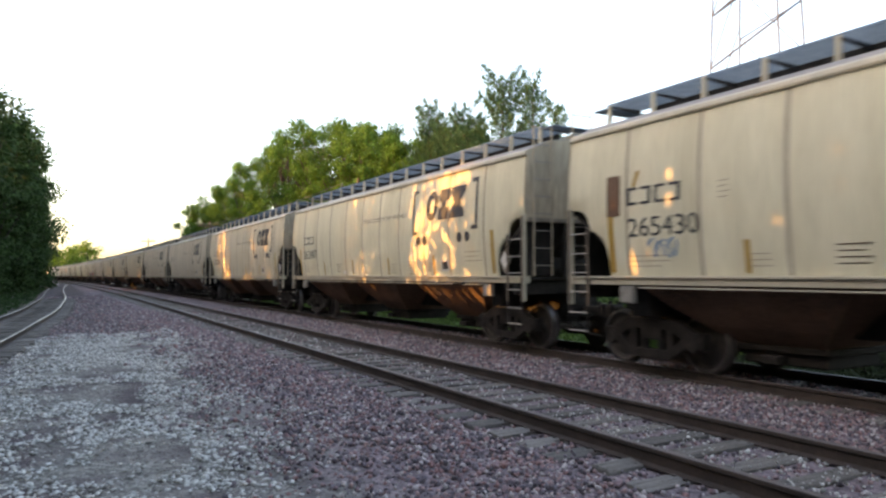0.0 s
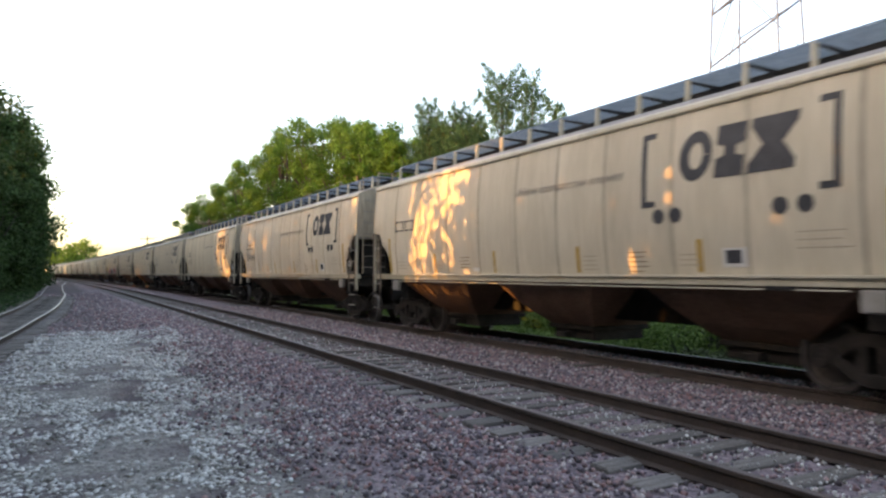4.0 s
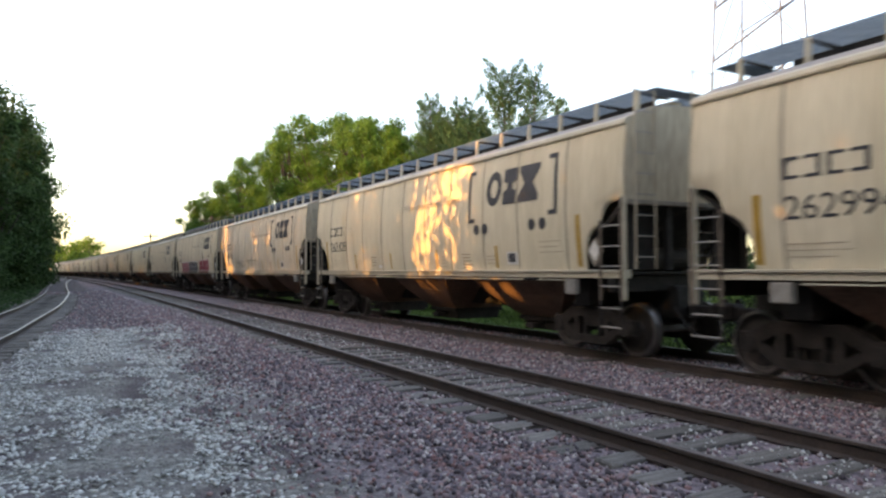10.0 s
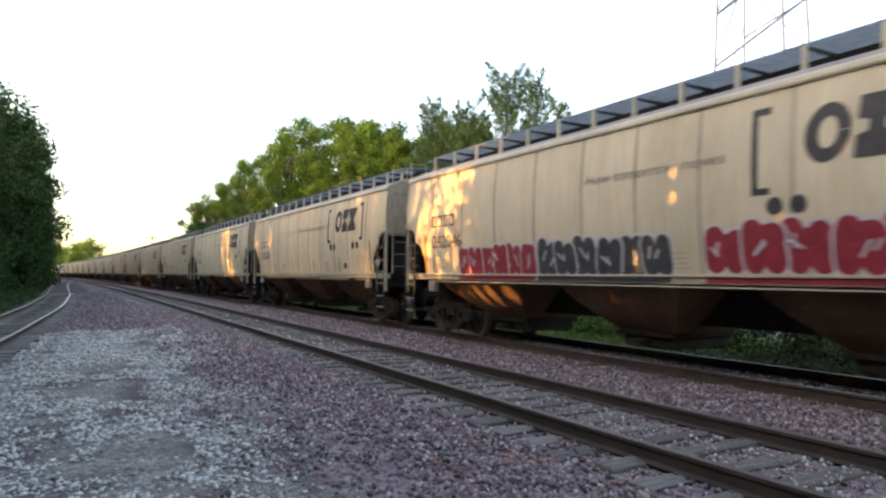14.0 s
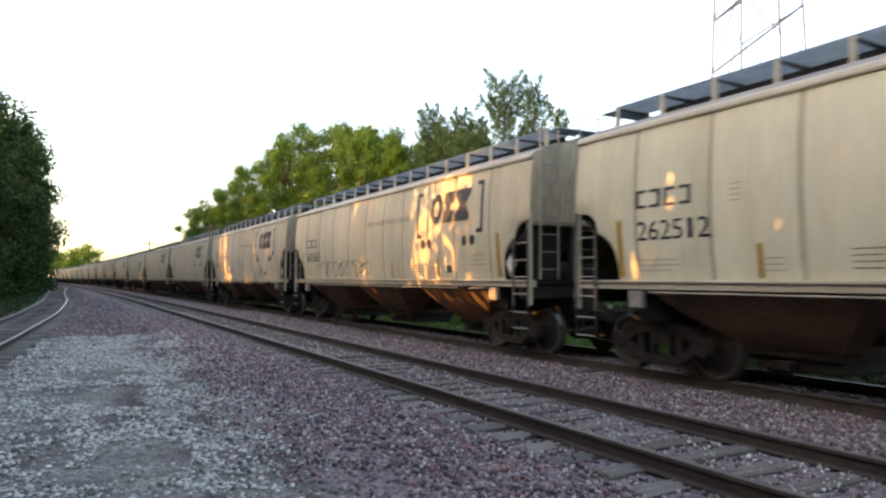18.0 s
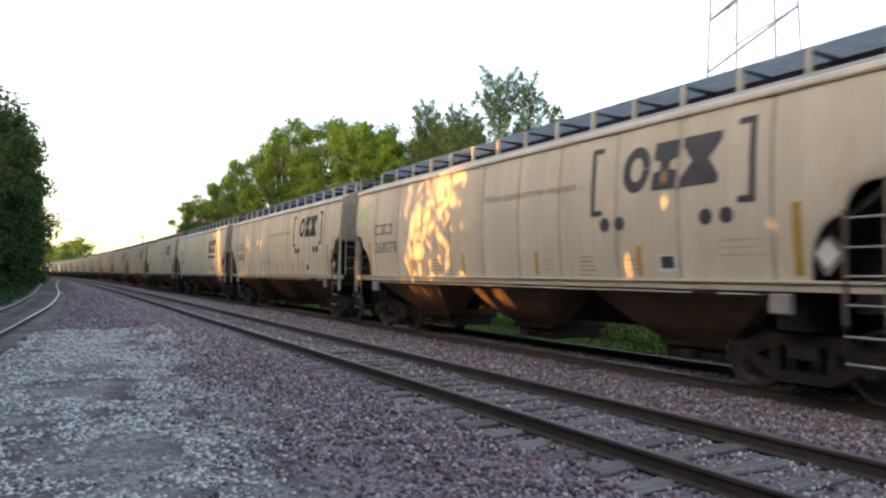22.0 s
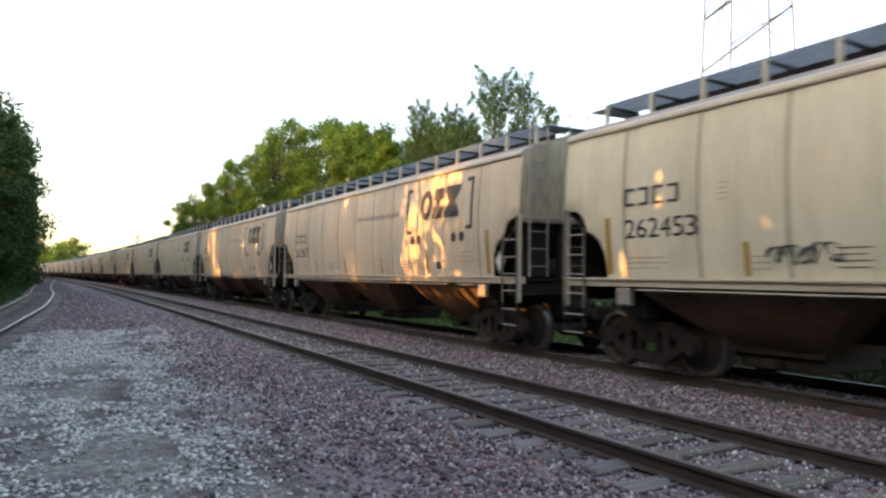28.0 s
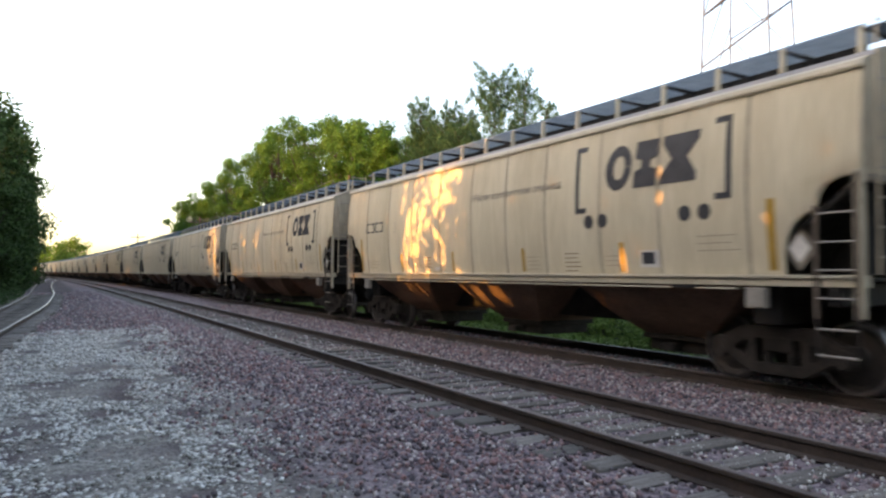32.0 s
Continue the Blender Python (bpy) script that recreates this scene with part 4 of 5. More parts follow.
def scrawl(car, seed, y0, y1, z0, z1, fill, edge, count):
    """Spray-painted graffiti: fat overlapping strokes in a row, outlined, running down over the sill, that spell nothing."""
    rnd = random.Random(seed)
    w = (y0 - y1) / count
    r = 0.27 * w
    for i in range(count):
        yc, base = y0 - w * (i + 0.5), z0 + rnd.uniform(0.0, 0.05)
        tall = z1 - base - r - rnd.uniform(0, 0.14) * (z1 - z0)
        bars = [(yc + 0.25 * w, base, yc + 0.25 * w + rnd.uniform(-0.12, 0.12) * w, base + tall), (yc - 0.25 * w, base, yc - 0.25 * w + rnd.uniform(-0.12, 0.12) * w, base + tall * rnd.uniform(0.8, 1.0))]
        k = rnd.uniform(0.25, 0.85)
        bars.append((yc + 0.24 * w, base + tall * k, yc - 0.24 * w, base + tall * min(0.95, max(0.15, k + rnd.uniform(-0.25, 0.25)))))
        lift = 0.012 + 0.008 * (i % 2)
        for grow, mat, up, name in ((0.04, edge, lift, "graffiti_outline"), (0.0, fill, lift + 0.004, "graffiti_fill")):
            for bar in bars:
                part(name, painted_outline(bmesh.new(), stroke_outline(*bar, r + grow), up), mat, car)
        for q in range(2):
            yy, zz = yc + rnd.uniform(-0.35, 0.35) * w, base + tall * rnd.uniform(0.1, 0.5)
            part("graffiti_stroke", painted_outline(bmesh.new(), stroke_outline(yy, zz, yy + rnd.uniform(-0.3, 0.3) * w, zz + tall * rnd.uniform(0.25, 0.5), 0.02), lift + 0.008), edge, car)
        for y, z, yy, zz in bars[:2]:
            part("graffiti_outline", box(bmesh.new(), -1.589, -1.587, y - r - 0.03, y + r + 0.03, SILL + 0.05, FLOOR - 0.04), edge, car)
            part("graffiti_fill", box(bmesh.new(), -1.593, -1.591, y - r + 0.01, y + r - 0.01, SILL + 0.05, FLOOR - 0.04), fill, car)


def thin_scrawl(car, seed, y0, y1, z0, z1, mat, count, wide=0.035):
    """A thin sprayed line that wanders along the side."""
    rnd = random.Random(seed)
    bm = bmesh.new()
    amp = [rnd.uniform(0.5, 1.0) for q in range(count + 2)]
    rise = [rnd.uniform(-0.2, 0.2) for q in range(count + 2)]
    prev, n = None, count * 22
    for i in range(n + 1):
        k = i / n
        phi = 2 * math.pi * count * k
        q, f = int(k * count), (k * count) % 1
        a = amp[q] * (1 - f) + amp[q + 1] * f
        zz = (z0 + z1) / 2 + (z1 - z0) / 2 * (a * math.sin(phi) + rise[q] * (1 - f) + rise[q + 1] * f)
        yy = y0 + (y1 - y0) * k + 0.55 * abs(y0 - y1) / count * math.cos(phi + 0.7 * math.sin(2.3 * k * count))
        w = wide * (0.7 + 0.3 * math.sin(3 * phi))
        row = [bm.verts.new((-half_width(zz) - 0.012, yy + w / 2, zz + w / 2)), bm.verts.new((-half_width(zz) - 0.012, yy - w / 2, zz - w / 2))]
        if prev:
            bm.faces.new((prev[0], prev[1], row[1], row[0]))
        prev = row
    part("graffiti_line", bm, mat, car)


NUMBERS = {0: "265430", 1: "262487", 2: "261793", 4: "261664", 5: "262757", 6: "262994", 7: "262428", 8: "261056", 9: "262046", 10: "263076", 11: "262512",
           12: "261363", 13: "261229", 14: "261071", 15: "261167", 16: "265452", 17: "262453", 18: "262867", 19: "261784"}
DETAILED, LAST = range(-2, 23), 43
FIRST_AT = 2.065      # where the middle of the first car stands at the start
TRAIN = {}


def build_train():
    model = hopper_car()
    for k in DETAILED:
        TRAIN[k] = model if k == -2 else copy_thing(model, Matrix())
    for k in DETAILED:
        livery(TRAIN[k], NUMBERS.get(k, ""), k != 16, k != 16)
    scrawl(TRAIN[9], 3, 4.9, 1.98, 1.56, 2.14, RED, SILVER, 6)
    scrawl(TRAIN[9], 4, 1.9, -1.42, 1.57, 2.18, GREY, SILVER, 6)
    scrawl(TRAIN[9], 6, -2.05, -5.15, 1.63, 2.24, RED, SILVER, 5)
    thin_scrawl(TRAIN[8], 2, 3.7, 2.2, 1.66, 2.0, GREY, 7, 0.04)
    thin_scrawl(TRAIN[8], 22, 1.5, -0.6, 1.72, 2.05, INK, 8, 0.03)
    thin_scrawl(TRAIN[8], 12, 7.2, 6.5, 2.5, 2.95, GREY, 3)
    part("grey_plate", wall_strip(bmesh.new(), 2.62, 2.25, 1.56, 1.86), END_PAINT, TRAIN[2], "smeared dark grey square on the side")
    thin_scrawl(TRAIN[12], 5, 4.4, 0.2, 1.60, 2.1, INK, 7)
    thin_scrawl(TRAIN[17], 7, 3.65, 2.75, 1.66, 1.98, GREY, 6, 0.045)
    thin_scrawl(TRAIN[15], 8, 1.5, 0.2, 1.7, 2.1, BLUE, 4)
    thin_scrawl(TRAIN[0], 9, 5.7, 5.2, 1.75, 2.1, BLUE, 4)
    # paint differs from car to car
    for k, coat in ((0, CREAM), (1, CREAM), (16, CREAM), (3, DUSTY), (4, DUSTY), (8, DUSTY), (11, CREAM), (13, DUSTY), (18, DUSTY), (14, DUSTY), (17, CREAM), (19, DUSTY)):
        for ob in TRAIN[k].children:
            if ob.name.split(".")[0] in ("side_panel", "far_side"):
                ob.material_slots[0].link = "OBJECT"
                ob.material_slots[0].material = coat
    part("spray_smear", painted_outline(bmesh.new(), [(7.05 + 0.42 * math.cos(q * 0.45) * (1 + 0.12 * math.sin(5 * q)), 3.18 + 0.26 * math.sin(q * 0.45) * (1 + 0.15 * math.sin(3 * q))) for q in range(14)]), LIME, TRAIN[14], "pale green spray-painted smear")
    # rust burnt through the paint at one car's end
    part("rust_patch", wall_strip(bmesh.new(), 6.66, 6.36, 2.46, 3.12), RUST, TRAIN[0], "burnt red-brown rust patch")
    part("rust_patch", wall_strip(bmesh.new(), 6.10, 6.02, 2.9, 3.15, lean=-0.1), YELLOW, TRAIN[0])
    far = distant_car()
    for k in range(DETAILED.stop, LAST):
        TRAIN[k] = far if k == DETAILED.stop else copy_thing(far, Matrix())


def run(t):
    """How far the train has come since the start; it slows a little."""
    return 1.263e-4 * t ** 3 - 1.283e-2 * t ** 2 + 10.405 * t


build_train()

# ---- trees and undergrowth ----
def leaf_mesh(name, spots, sizes, mat, seed, narrow=0.55, out=None, along=None):
    """One mesh of many leaf sprays, each a small folded rhombus of its own; out turns their faces outwards, along lays them on their twigs."""
    rng = np.random.default_rng(seed)
    n = len(spots)
    a = rng.normal(size=(n, 3))
    a[:, 2] *= 0.7
    if out is not None:
        face = out + 0.45 * rng.normal(size=(n, 3))
        a = np.cross(a, face)
    if along is not None:
        a = along + 0.35 * rng.normal(size=(n, 3))
    a /= np.linalg.norm(a, axis=1)[:, None]
    b = np.cross(a, rng.normal(size=(n, 3)) if out is None else face)
    b /= np.linalg.norm(b, axis=1)[:, None]
    c = np.cross(a, b)
    s = np.asarray(sizes)[:, None]
    p = np.asarray(spots)
    v = np.stack([p - a * s * 0.5, p + b * s * narrow * 0.5 + c * s * 0.12, p + a * s * 0.5, p - b * s * narrow * 0.5 + c * s * 0.12], 1)
    faces = np.arange(4 * n).reshape(n, 4)
    return mesh_from(name, v.reshape(-1, 3), faces, mat)


def lump_leaves(rng, lumps, count, shell=0.5, ragged=0.09):
    """Points in ellipsoid lumps (x, y, z, radius, height), thicker towards their skins."""
    vol = np.array([l[3] ** 2 * l[4] for l in lumps]) ** 0.75
    pick = rng.choice(len(lumps), count, p=vol / vol.sum())
    d = rng.normal(size=(count, 3))
    d /= np.linalg.norm(d, axis=1)[:, None]
    r = (shell + (1 - shell) * rng.random(count) ** 0.6) * (1 + ragged * rng.normal(size=count))
    L = np.array(lumps)[pick]
    return L[:, :3] + d * r[:, None] * np.stack([L[:, 3], L[:, 3], L[:, 4]], 1), d


def tree(x, y, height, radius, seed, leaf, size=0.28, count=6000, low=0.25, label="", lumps=16, keep=None, narrow=0.55, fine=1.0):
    """A tapered, forking trunk with limbs and a crown of leaf sprays in lumps."""
    rnd, rng = random.Random(seed), np.random.default_rng(seed)
    z0 = ground_height(x, y) - 0.1
    ob = thing("tree", label or "leafy deciduous tree with a full green crown", "tree", "trees along the line", m=pose(x, y, z0))
    bm = bmesh.new()
    r0 = 0.02 * height + 0.05
    pts = [Vector((0, 0, 0))]
    for i in range(1, 6):
        pts.append(Vector((rnd.uniform(-0.03, 0.03) * height * i / 5, rnd.uniform(-0.03, 0.03) * height * i / 5, height * 0.86 * i / 5)))
    for i, (a, b) in enumerate(zip(pts, pts[1:])):
        rod(bm, a, b, r0 * (1 - i / 5.6), 8, r0 * (1 - (i + 1) / 5.6))
    blobs = []
    for i in range(lumps):
        k = (i + rnd.random()) / lumps
        z = height * (low + (0.95 - low) * k)
        wide = radius * math.sin(math.pi * (0.15 + 0.80 * k)) ** 0.55 * (1.0 if fine == 1 else 1.2)
        a, d = i * 2.4 + rnd.uniform(-0.4, 0.4), wide * rnd.uniform(0.25, 0.80 if fine == 1 else 0.95)
        rr = radius * rnd.uniform(0.34, 0.50) * (1 - 0.3 * k) * fine
        c = Vector((d * math.cos(a), d * math.sin(a), z))
        blobs.append((c.x, c.y, min(c.z, height - rr * 0.6), rr, rr * rnd.uniform(0.65, 0.95)))
        start = pts[min(4, max(1, int(k * 4)))]
        mid = (start + c) / 2 + Vector((0, 0, -0.03 * height))
        rod(bm, start, mid, r0 * 0.32, 6, r0 * 0.22)
        rod(bm, mid, c, r0 * 0.22, 6, r0 * 0.06)
    part("trunk", bm, BARK, ob)
    spots, out = lump_leaves(rng, blobs, count, 0.45 if fine != 1 else 0.4, 0.24 if fine != 1 else 0.14)
    up = spots[:, 2] > 0.3
    spots, out = spots[up], out[up]
    if keep:
        held = np.array([keep(p[0] + x, p[1] + y, p[2] + z0) for p in spots])
        spots, out = spots[held], out[held]
    sizes = size * rng.uniform(0.6, 1.4, len(spots))
    piece("crown", leaf_mesh("crown", spots, sizes, leaf, seed, narrow, None if keep else out), ob)
    return ob


def feathery_tree(x, y, height, radius, seed, branches=60, per=220, low=0.15):
    """A slim tree with long rising branches, clad in fine sprays up to their thin tips."""
    rnd, rng = random.Random(seed), np.random.default_rng(seed)
    z0 = ground_height(x, y) - 0.1
    ob = thing("tree", "airy blue-green tree with thin upright branch tips", "tree", "trees along the line", m=pose(x, y, z0))
    bm = bmesh.new()
    lean = Vector((rnd.uniform(-0.02, 0.02), rnd.uniform(-0.02, 0.02), 1)) * height
    rod(bm, (0, 0, 0), lean * 0.5, 0.012 * height, 8, 0.008 * height)
    rod(bm, lean * 0.5, lean * 0.97, 0.008 * height, 6, 0.01)
    spots, along = [], []
    for i in range(branches):
        k = low + (0.96 - low) * (i + rnd.random()) / branches
        a = i * 2.4 + rnd.uniform(-0.5, 0.5)
        reach = radius * (1.15 - 0.85 * k) * rnd.uniform(0.7, 1.25)
        start = lean * k
        tip = start + Vector((reach * math.cos(a), reach * math.sin(a), reach * rnd.uniform(0.5, 1.1) + 0.25))
        mid = (start + tip) / 2 - Vector((0, 0, 0.10 * reach))
        rod(bm, start, mid, 0.022, 5, 0.014)
        rod(bm, mid, tip, 0.014, 5, 0.004)
        m = int(per * (0.5 + reach / radius))
        q = rng.random((m, 1)) ** 0.8
        s0, m0, t0 = (np.array(v)[None] for v in (start, mid, tip))
        p = np.where(q < 0.5, s0 + (m0 - s0) * 2 * q, m0 + (t0 - m0) * (2 * q - 1))
        spots.append(p + rng.normal(size=(m, 3)) * (0.24 - 0.19 * q) * min(1.0, radius))
        way = (tip - mid).normalized()
        along.append(np.repeat(np.array(way)[None], m, 0))
    part("trunk", bm, BARK, ob)
    spots, along = np.concatenate(spots), np.concatenate(along)
    piece("crown", leaf_mesh("crown", spots, 0.135 * rng.uniform(0.6, 1.4, len(spots)), LEAF_BLUE, seed, 0.36, None, along), ob)
    return ob


def overhang(x, y, way, seed):
    """A leafy limb that reaches out of a tree's crown over the spur; it belongs to the tree that stands at x, y."""
    owner = next(o for o in bpy.data.objects if o.name.startswith("tree") and o.parent is None and (o.location.xy - Vector((x, y))).length < 0.01)
    rng = np.random.default_rng(seed)
    a, b = Vector(way[0]), Vector(way[1])
    limb = part("limb", rod(bmesh.new(), a - (b - a) * 0.6, b, 0.09, 6, 0.02), BARK, owner)
    lumps = []
    for i in range(7):
        p = a + (b - a) * (i / 6) + Vector(rng.normal(size=3)) * 0.16
        lumps.append((p.x, p.y, p.z, 0.62 - 0.05 * i, 0.34 - 0.03 * i))
    spots, out = lump_leaves(rng, lumps, 1500, 0.2)
    piece("leaves", leaf_mesh("leaves", spots, 0.24 * rng.uniform(0.6, 1.4, len(spots)), LEAF_DEEP, seed, 0.5), limb)


def bush(x, y, radius, height, seed, leaf, count=700, size=0.16, label="low green bush"):
    rnd, rng = random.Random(seed), np.random.default_rng(seed)
    z0 = ground_height(x, y) - 0.03
    lumps = [(rnd.uniform(-0.6, 0.6) * radius, rnd.uniform(-0.6, 0.6) * radius, height * rnd.uniform(0.3, 0.75), radius * rnd.uniform(0.35, 0.6), height * rnd.uniform(0.25, 0.45)) for q in range(7)]
    ob = thing("bush", label, "bush", "bushes along the line", m=pose(x, y, z0))
    for l in lumps[:6]:
        part("stem", rod(bmesh.new(), (0, 0, 0), l[:3], 0.03, 5, 0.008), BARK, ob)
    spots = lump_leaves(rng, lumps, count, 0.3)[0]
    spots = spots[spots[:, 2] > 0.02]
    piece("foliage", leaf_mesh("foliage", spots, size * rng.uniform(0.6, 1.4, len(spots)), leaf, seed), ob)
    return ob


# openings in the western belt, as they fall on the line: y from, y to, z from, z to
OPENINGS = ((3.0, 12.2, 0.9, 4.9), (12.2, 17.7, 1.05, 4.9), (17.7, 21.2, 1.2, 3.9), (24.0, 29.2, 1.2, 3.9), (29.4, 35.2, 1.2, 4.2), (37.4, 41.6, 1.2, 4.3), (66.0, 75.0, 1.3, 4.2), (47.0, 57.0, 1.4, 3.8))
# small gaps: y, z, half width, half height
FLECKS = ((7.40, 3.02, 0.085, 0.11), (7.38, 2.62, 0.09, 0.11), (5.62, 2.20, 0.08, 0.07), (8.20, 1.72, 0.085, 0.27), (8.55, 2.62, 0.07, 0.08), (9.15, 1.17, 0.20, 0.17), (12.95, 1.15, 0.20, 0.18), (13.5, 1.15, 0.16, 0.18),
          (7.85, 1.9, 0.05, 0.16), (11.15, 2.95, 0.08, 0.08), (10.6, 2.05, 0.07, 0.12), (12.2, 1.17, 0.30, 0.17), (9.9, 3.1, 0.06, 0.07))


def in_opening(a, b, edge=0.0):
    return any(y0 - edge < a < y1 + edge and z0 - edge < b < z1 + edge for y0, y1, z0, z1 in OPENINGS)


def sun_gap(a, b):
    """Whether the sun shines through the leaves to the point at a along the line and b over it."""
    if any(((a - y0) / ry) ** 2 + ((b - z0) / rz) ** 2 < 1 for y0, z0, ry, rz in FLECKS):
        return True
    if not in_opening(a, b):
        return False
    if a < 12.2:
        return False
    s = a - 0.30 * b     # gaps hang aslant
    wide = noise.noise(Vector((s * 1.5, b * 0.9, 4.0)))
    dapple = noise.noise(Vector((s * 5.2, b * 3.6, 9.0))) + 0.7 * noise.noise(Vector((s * 10.0, b * 7.5, 2.0)))
    if a < 17.7:
        core = 1.0 - ((a - 15.75) / 0.75) ** 2 - ((b - 2.45) / 0.95) ** 2
        lobe = 1.0 - ((a - 14.1) / 0.8) ** 2 - ((b - 3.3) / 0.8) ** 2
        side = min((16.9 - a) / 0.5, (a - (13.55 if b < 3.4 else 12.7)) / 0.5)
        return 0.55 * wide + 1.25 * dapple + 0.36 * max(core, lobe, -0.4) + 0.6 * min(side, 0.4) > 0.24
    if a < 21.2:
        return wide + dapple > 0.55
    if a < 29.2:
        return wide + dapple > 0.75
    if a < 35.2:
        return wide + dapple > (0.38 if b < 2.3 or b > 2.75 else 0.7)
    if a < 41.6:
        return wide + dapple + 0.7 - 0.5 * abs(a - 39.6) > 0.25
    return wide + dapple > (0.9 if a < 60 else 0.35)


def on_wall(x, y, z):
    """Where sunlight that passes a point falls on the train's side."""
    k = (7.97 - x) / SUN_WAY.x
    return y + k * SUN_WAY.y, z + k * SUN_WAY.z


def shades(x, y, z):
    """Large leaves grow everywhere in the western belt except in its openings towards the low sun."""
    if x > 7:
        return True
    a, b = on_wall(x, y, z)
    return not (in_opening(a, b, 0.4))


def sun_sprays(owner, y0, y1, z0, z1, seed, size, depth):
    """An unseen layer of fine leaves, added in an opening of the belt to break its light into spots."""
    rnd = random.Random(seed)
    spots = []
    for q in range(int((y1 - y0 + 1.2) * (z1 - z0 + 1.2) * depth / size ** 2)):
        a, b = rnd.uniform(y0 - 0.6, y1 + 0.6), rnd.uniform(z0 - 0.6, z1 + 0.6)
        if sun_gap(a, b):
            continue
        k = (7.97 - rnd.uniform(-8.0, -7.2)) / SUN_WAY.x
        spots.append((7.97 - k * SUN_WAY.x - owner.location.x, a - k * SUN_WAY.y - owner.location.y, b - k * SUN_WAY.z - owner.location.z))
    sizes = size * np.random.default_rng(seed).uniform(0.6, 1.4, len(spots))
    piece("outer_sprays", leaf_mesh("outer_sprays", np.array(spots), sizes, LEAF_DEEP, seed, 0.7), owner)


def plants():
    rnd = random.Random(11)
    # far side of the line, sunlit
    rows = [(21.5, 36.5, 10.6, 3.0), (19.5, 41, 11.6, 3.6), (20, 47, 13.4, 4.2), (21, 54, 15.2, 4.8), (20.5, 61, 16.6, 5.0), (20, 69, 17.2, 5.0),
            (21, 77, 16.8, 5.0), (19.5, 86, 16.2, 4.8), (18.5, 94, 14.2, 4.6), (17.0, 101, 12.2, 3.8), (29, 52, 15.0, 5), (28, 66, 16.8, 5), (18.6, 37.6, 9.4, 2.2)]
    for i, (x, y, h, r) in enumerate(rows):
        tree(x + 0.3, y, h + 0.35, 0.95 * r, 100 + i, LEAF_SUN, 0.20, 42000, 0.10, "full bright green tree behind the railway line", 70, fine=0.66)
    for i, (x, y, h, r, n) in enumerate([(18.4, 35.0, 12.3, 2.0, 80), (18.7, 31.9, 11.1, 2.6, 95), (19.2, 28.6, 12.2, 2.6, 95), (19.9, 26.9, 11.8, 1.8, 60), (19.3, 24.7, 10.1, 1.3, 36), (20.4, 33.4, 10.6, 2.4, 70), (18.2, 29.9, 9.6, 2.3, 70), (18.6, 33.6, 10.4, 2.2, 70)]):
        feathery_tree(x, y, h, r, 170 + i, n)
    for i in range(12):
        y = 260 + 22 * i
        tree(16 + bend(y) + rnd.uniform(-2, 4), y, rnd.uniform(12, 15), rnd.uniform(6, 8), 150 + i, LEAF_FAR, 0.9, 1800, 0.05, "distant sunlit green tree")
    # dark trees over the spur
    for i, (x, y, h, r) in enumerate([(-7.0, 69, 18.6, 4.8), (-6.0, 79, 19.5, 5.0), (-5.4, 90, 20.5, 5.2), (-4.6, 102, 22, 5.4), (-5.0, 115, 22, 5.0), (-5.4, 130, 23, 5.2), (-6.0, 147, 23, 5.4), (-7.0, 167, 23, 5.6), (-8.6, 189, 23, 6), (-11.5, 214, 23, 6.5), (-15, 244, 23, 7), (-20, 280, 23, 8)]):
        tree(x, y, h, r, 200 + i, LEAF_DEEP, 0.42, 12500, 0.03, "tall dark green tree overhanging the spur track", 36, shades if y < 95 else None)
    overhang(-6.0, 79, ((2.4, -1.0, 12.0), (5.0, -0.6, 10.6)), 41)
    overhang(-6.0, 79, ((2.6, 0.5, 9.0), (4.6, 0.6, 8.6)), 42)
    overhang(-7.0, 69, ((3.0, -0.5, 13.6), (4.4, -0.4, 14.4)), 43)
    for i in range(30):
        y = 52 + 8.5 * i
        tree(-15.5 + bend(y) * 0.6 + rnd.uniform(-1, 1), y, rnd.uniform(0, 2) + (14 if y < 85 else 18 if y < 160 else 16), 5.6, 240 + i, LEAF_DEEP, 1.0, 5500, 0.03, "dark tree in the wood behind the spur", 34, None, 0.8)
    for i in range(26):
        y = 30 + 5 * i
        bush(-4.4 - rnd.uniform(0, 1.5) + (smooth_spur(y) if y > 40 else -1.0), y, rnd.uniform(1.2, 2.0), rnd.uniform(1.5, 3.0), 300 + i, LEAF_DEEP, 1500, 0.2, "dark undergrowth beside the spur track")
    # the western belt, out of view, whose shade lies on the line
    belt = []
    for i in range(18):
        y = -34.8 + 6.4 * i
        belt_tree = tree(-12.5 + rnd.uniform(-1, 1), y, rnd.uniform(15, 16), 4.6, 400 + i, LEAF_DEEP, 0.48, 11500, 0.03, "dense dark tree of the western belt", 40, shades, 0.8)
        belt.append(belt_tree)
    for i in range(16):
        y = -48 + 7.4 * i
        tree(-20 + rnd.uniform(-1, 1), y, rnd.uniform(15.5, 17), 5.2, 430 + i, LEAF_DEEP, 0.7, 6500, 0.03, "dense dark tree of the western belt", 34, shades, 0.8)
    # taller wood before the dark trees, out of view, added to shade the far cars
    for i in range(7):
        tree(-9.6 - rnd.uniform(0, 1.2), 37 + 5.2 * i, rnd.uniform(15.5, 17), 4.4, 460 + i, LEAF_DEEP, 0.6, 8000, 0.03, "unseen tall dark tree added to shade the far cars", 40, shades, 0.8)
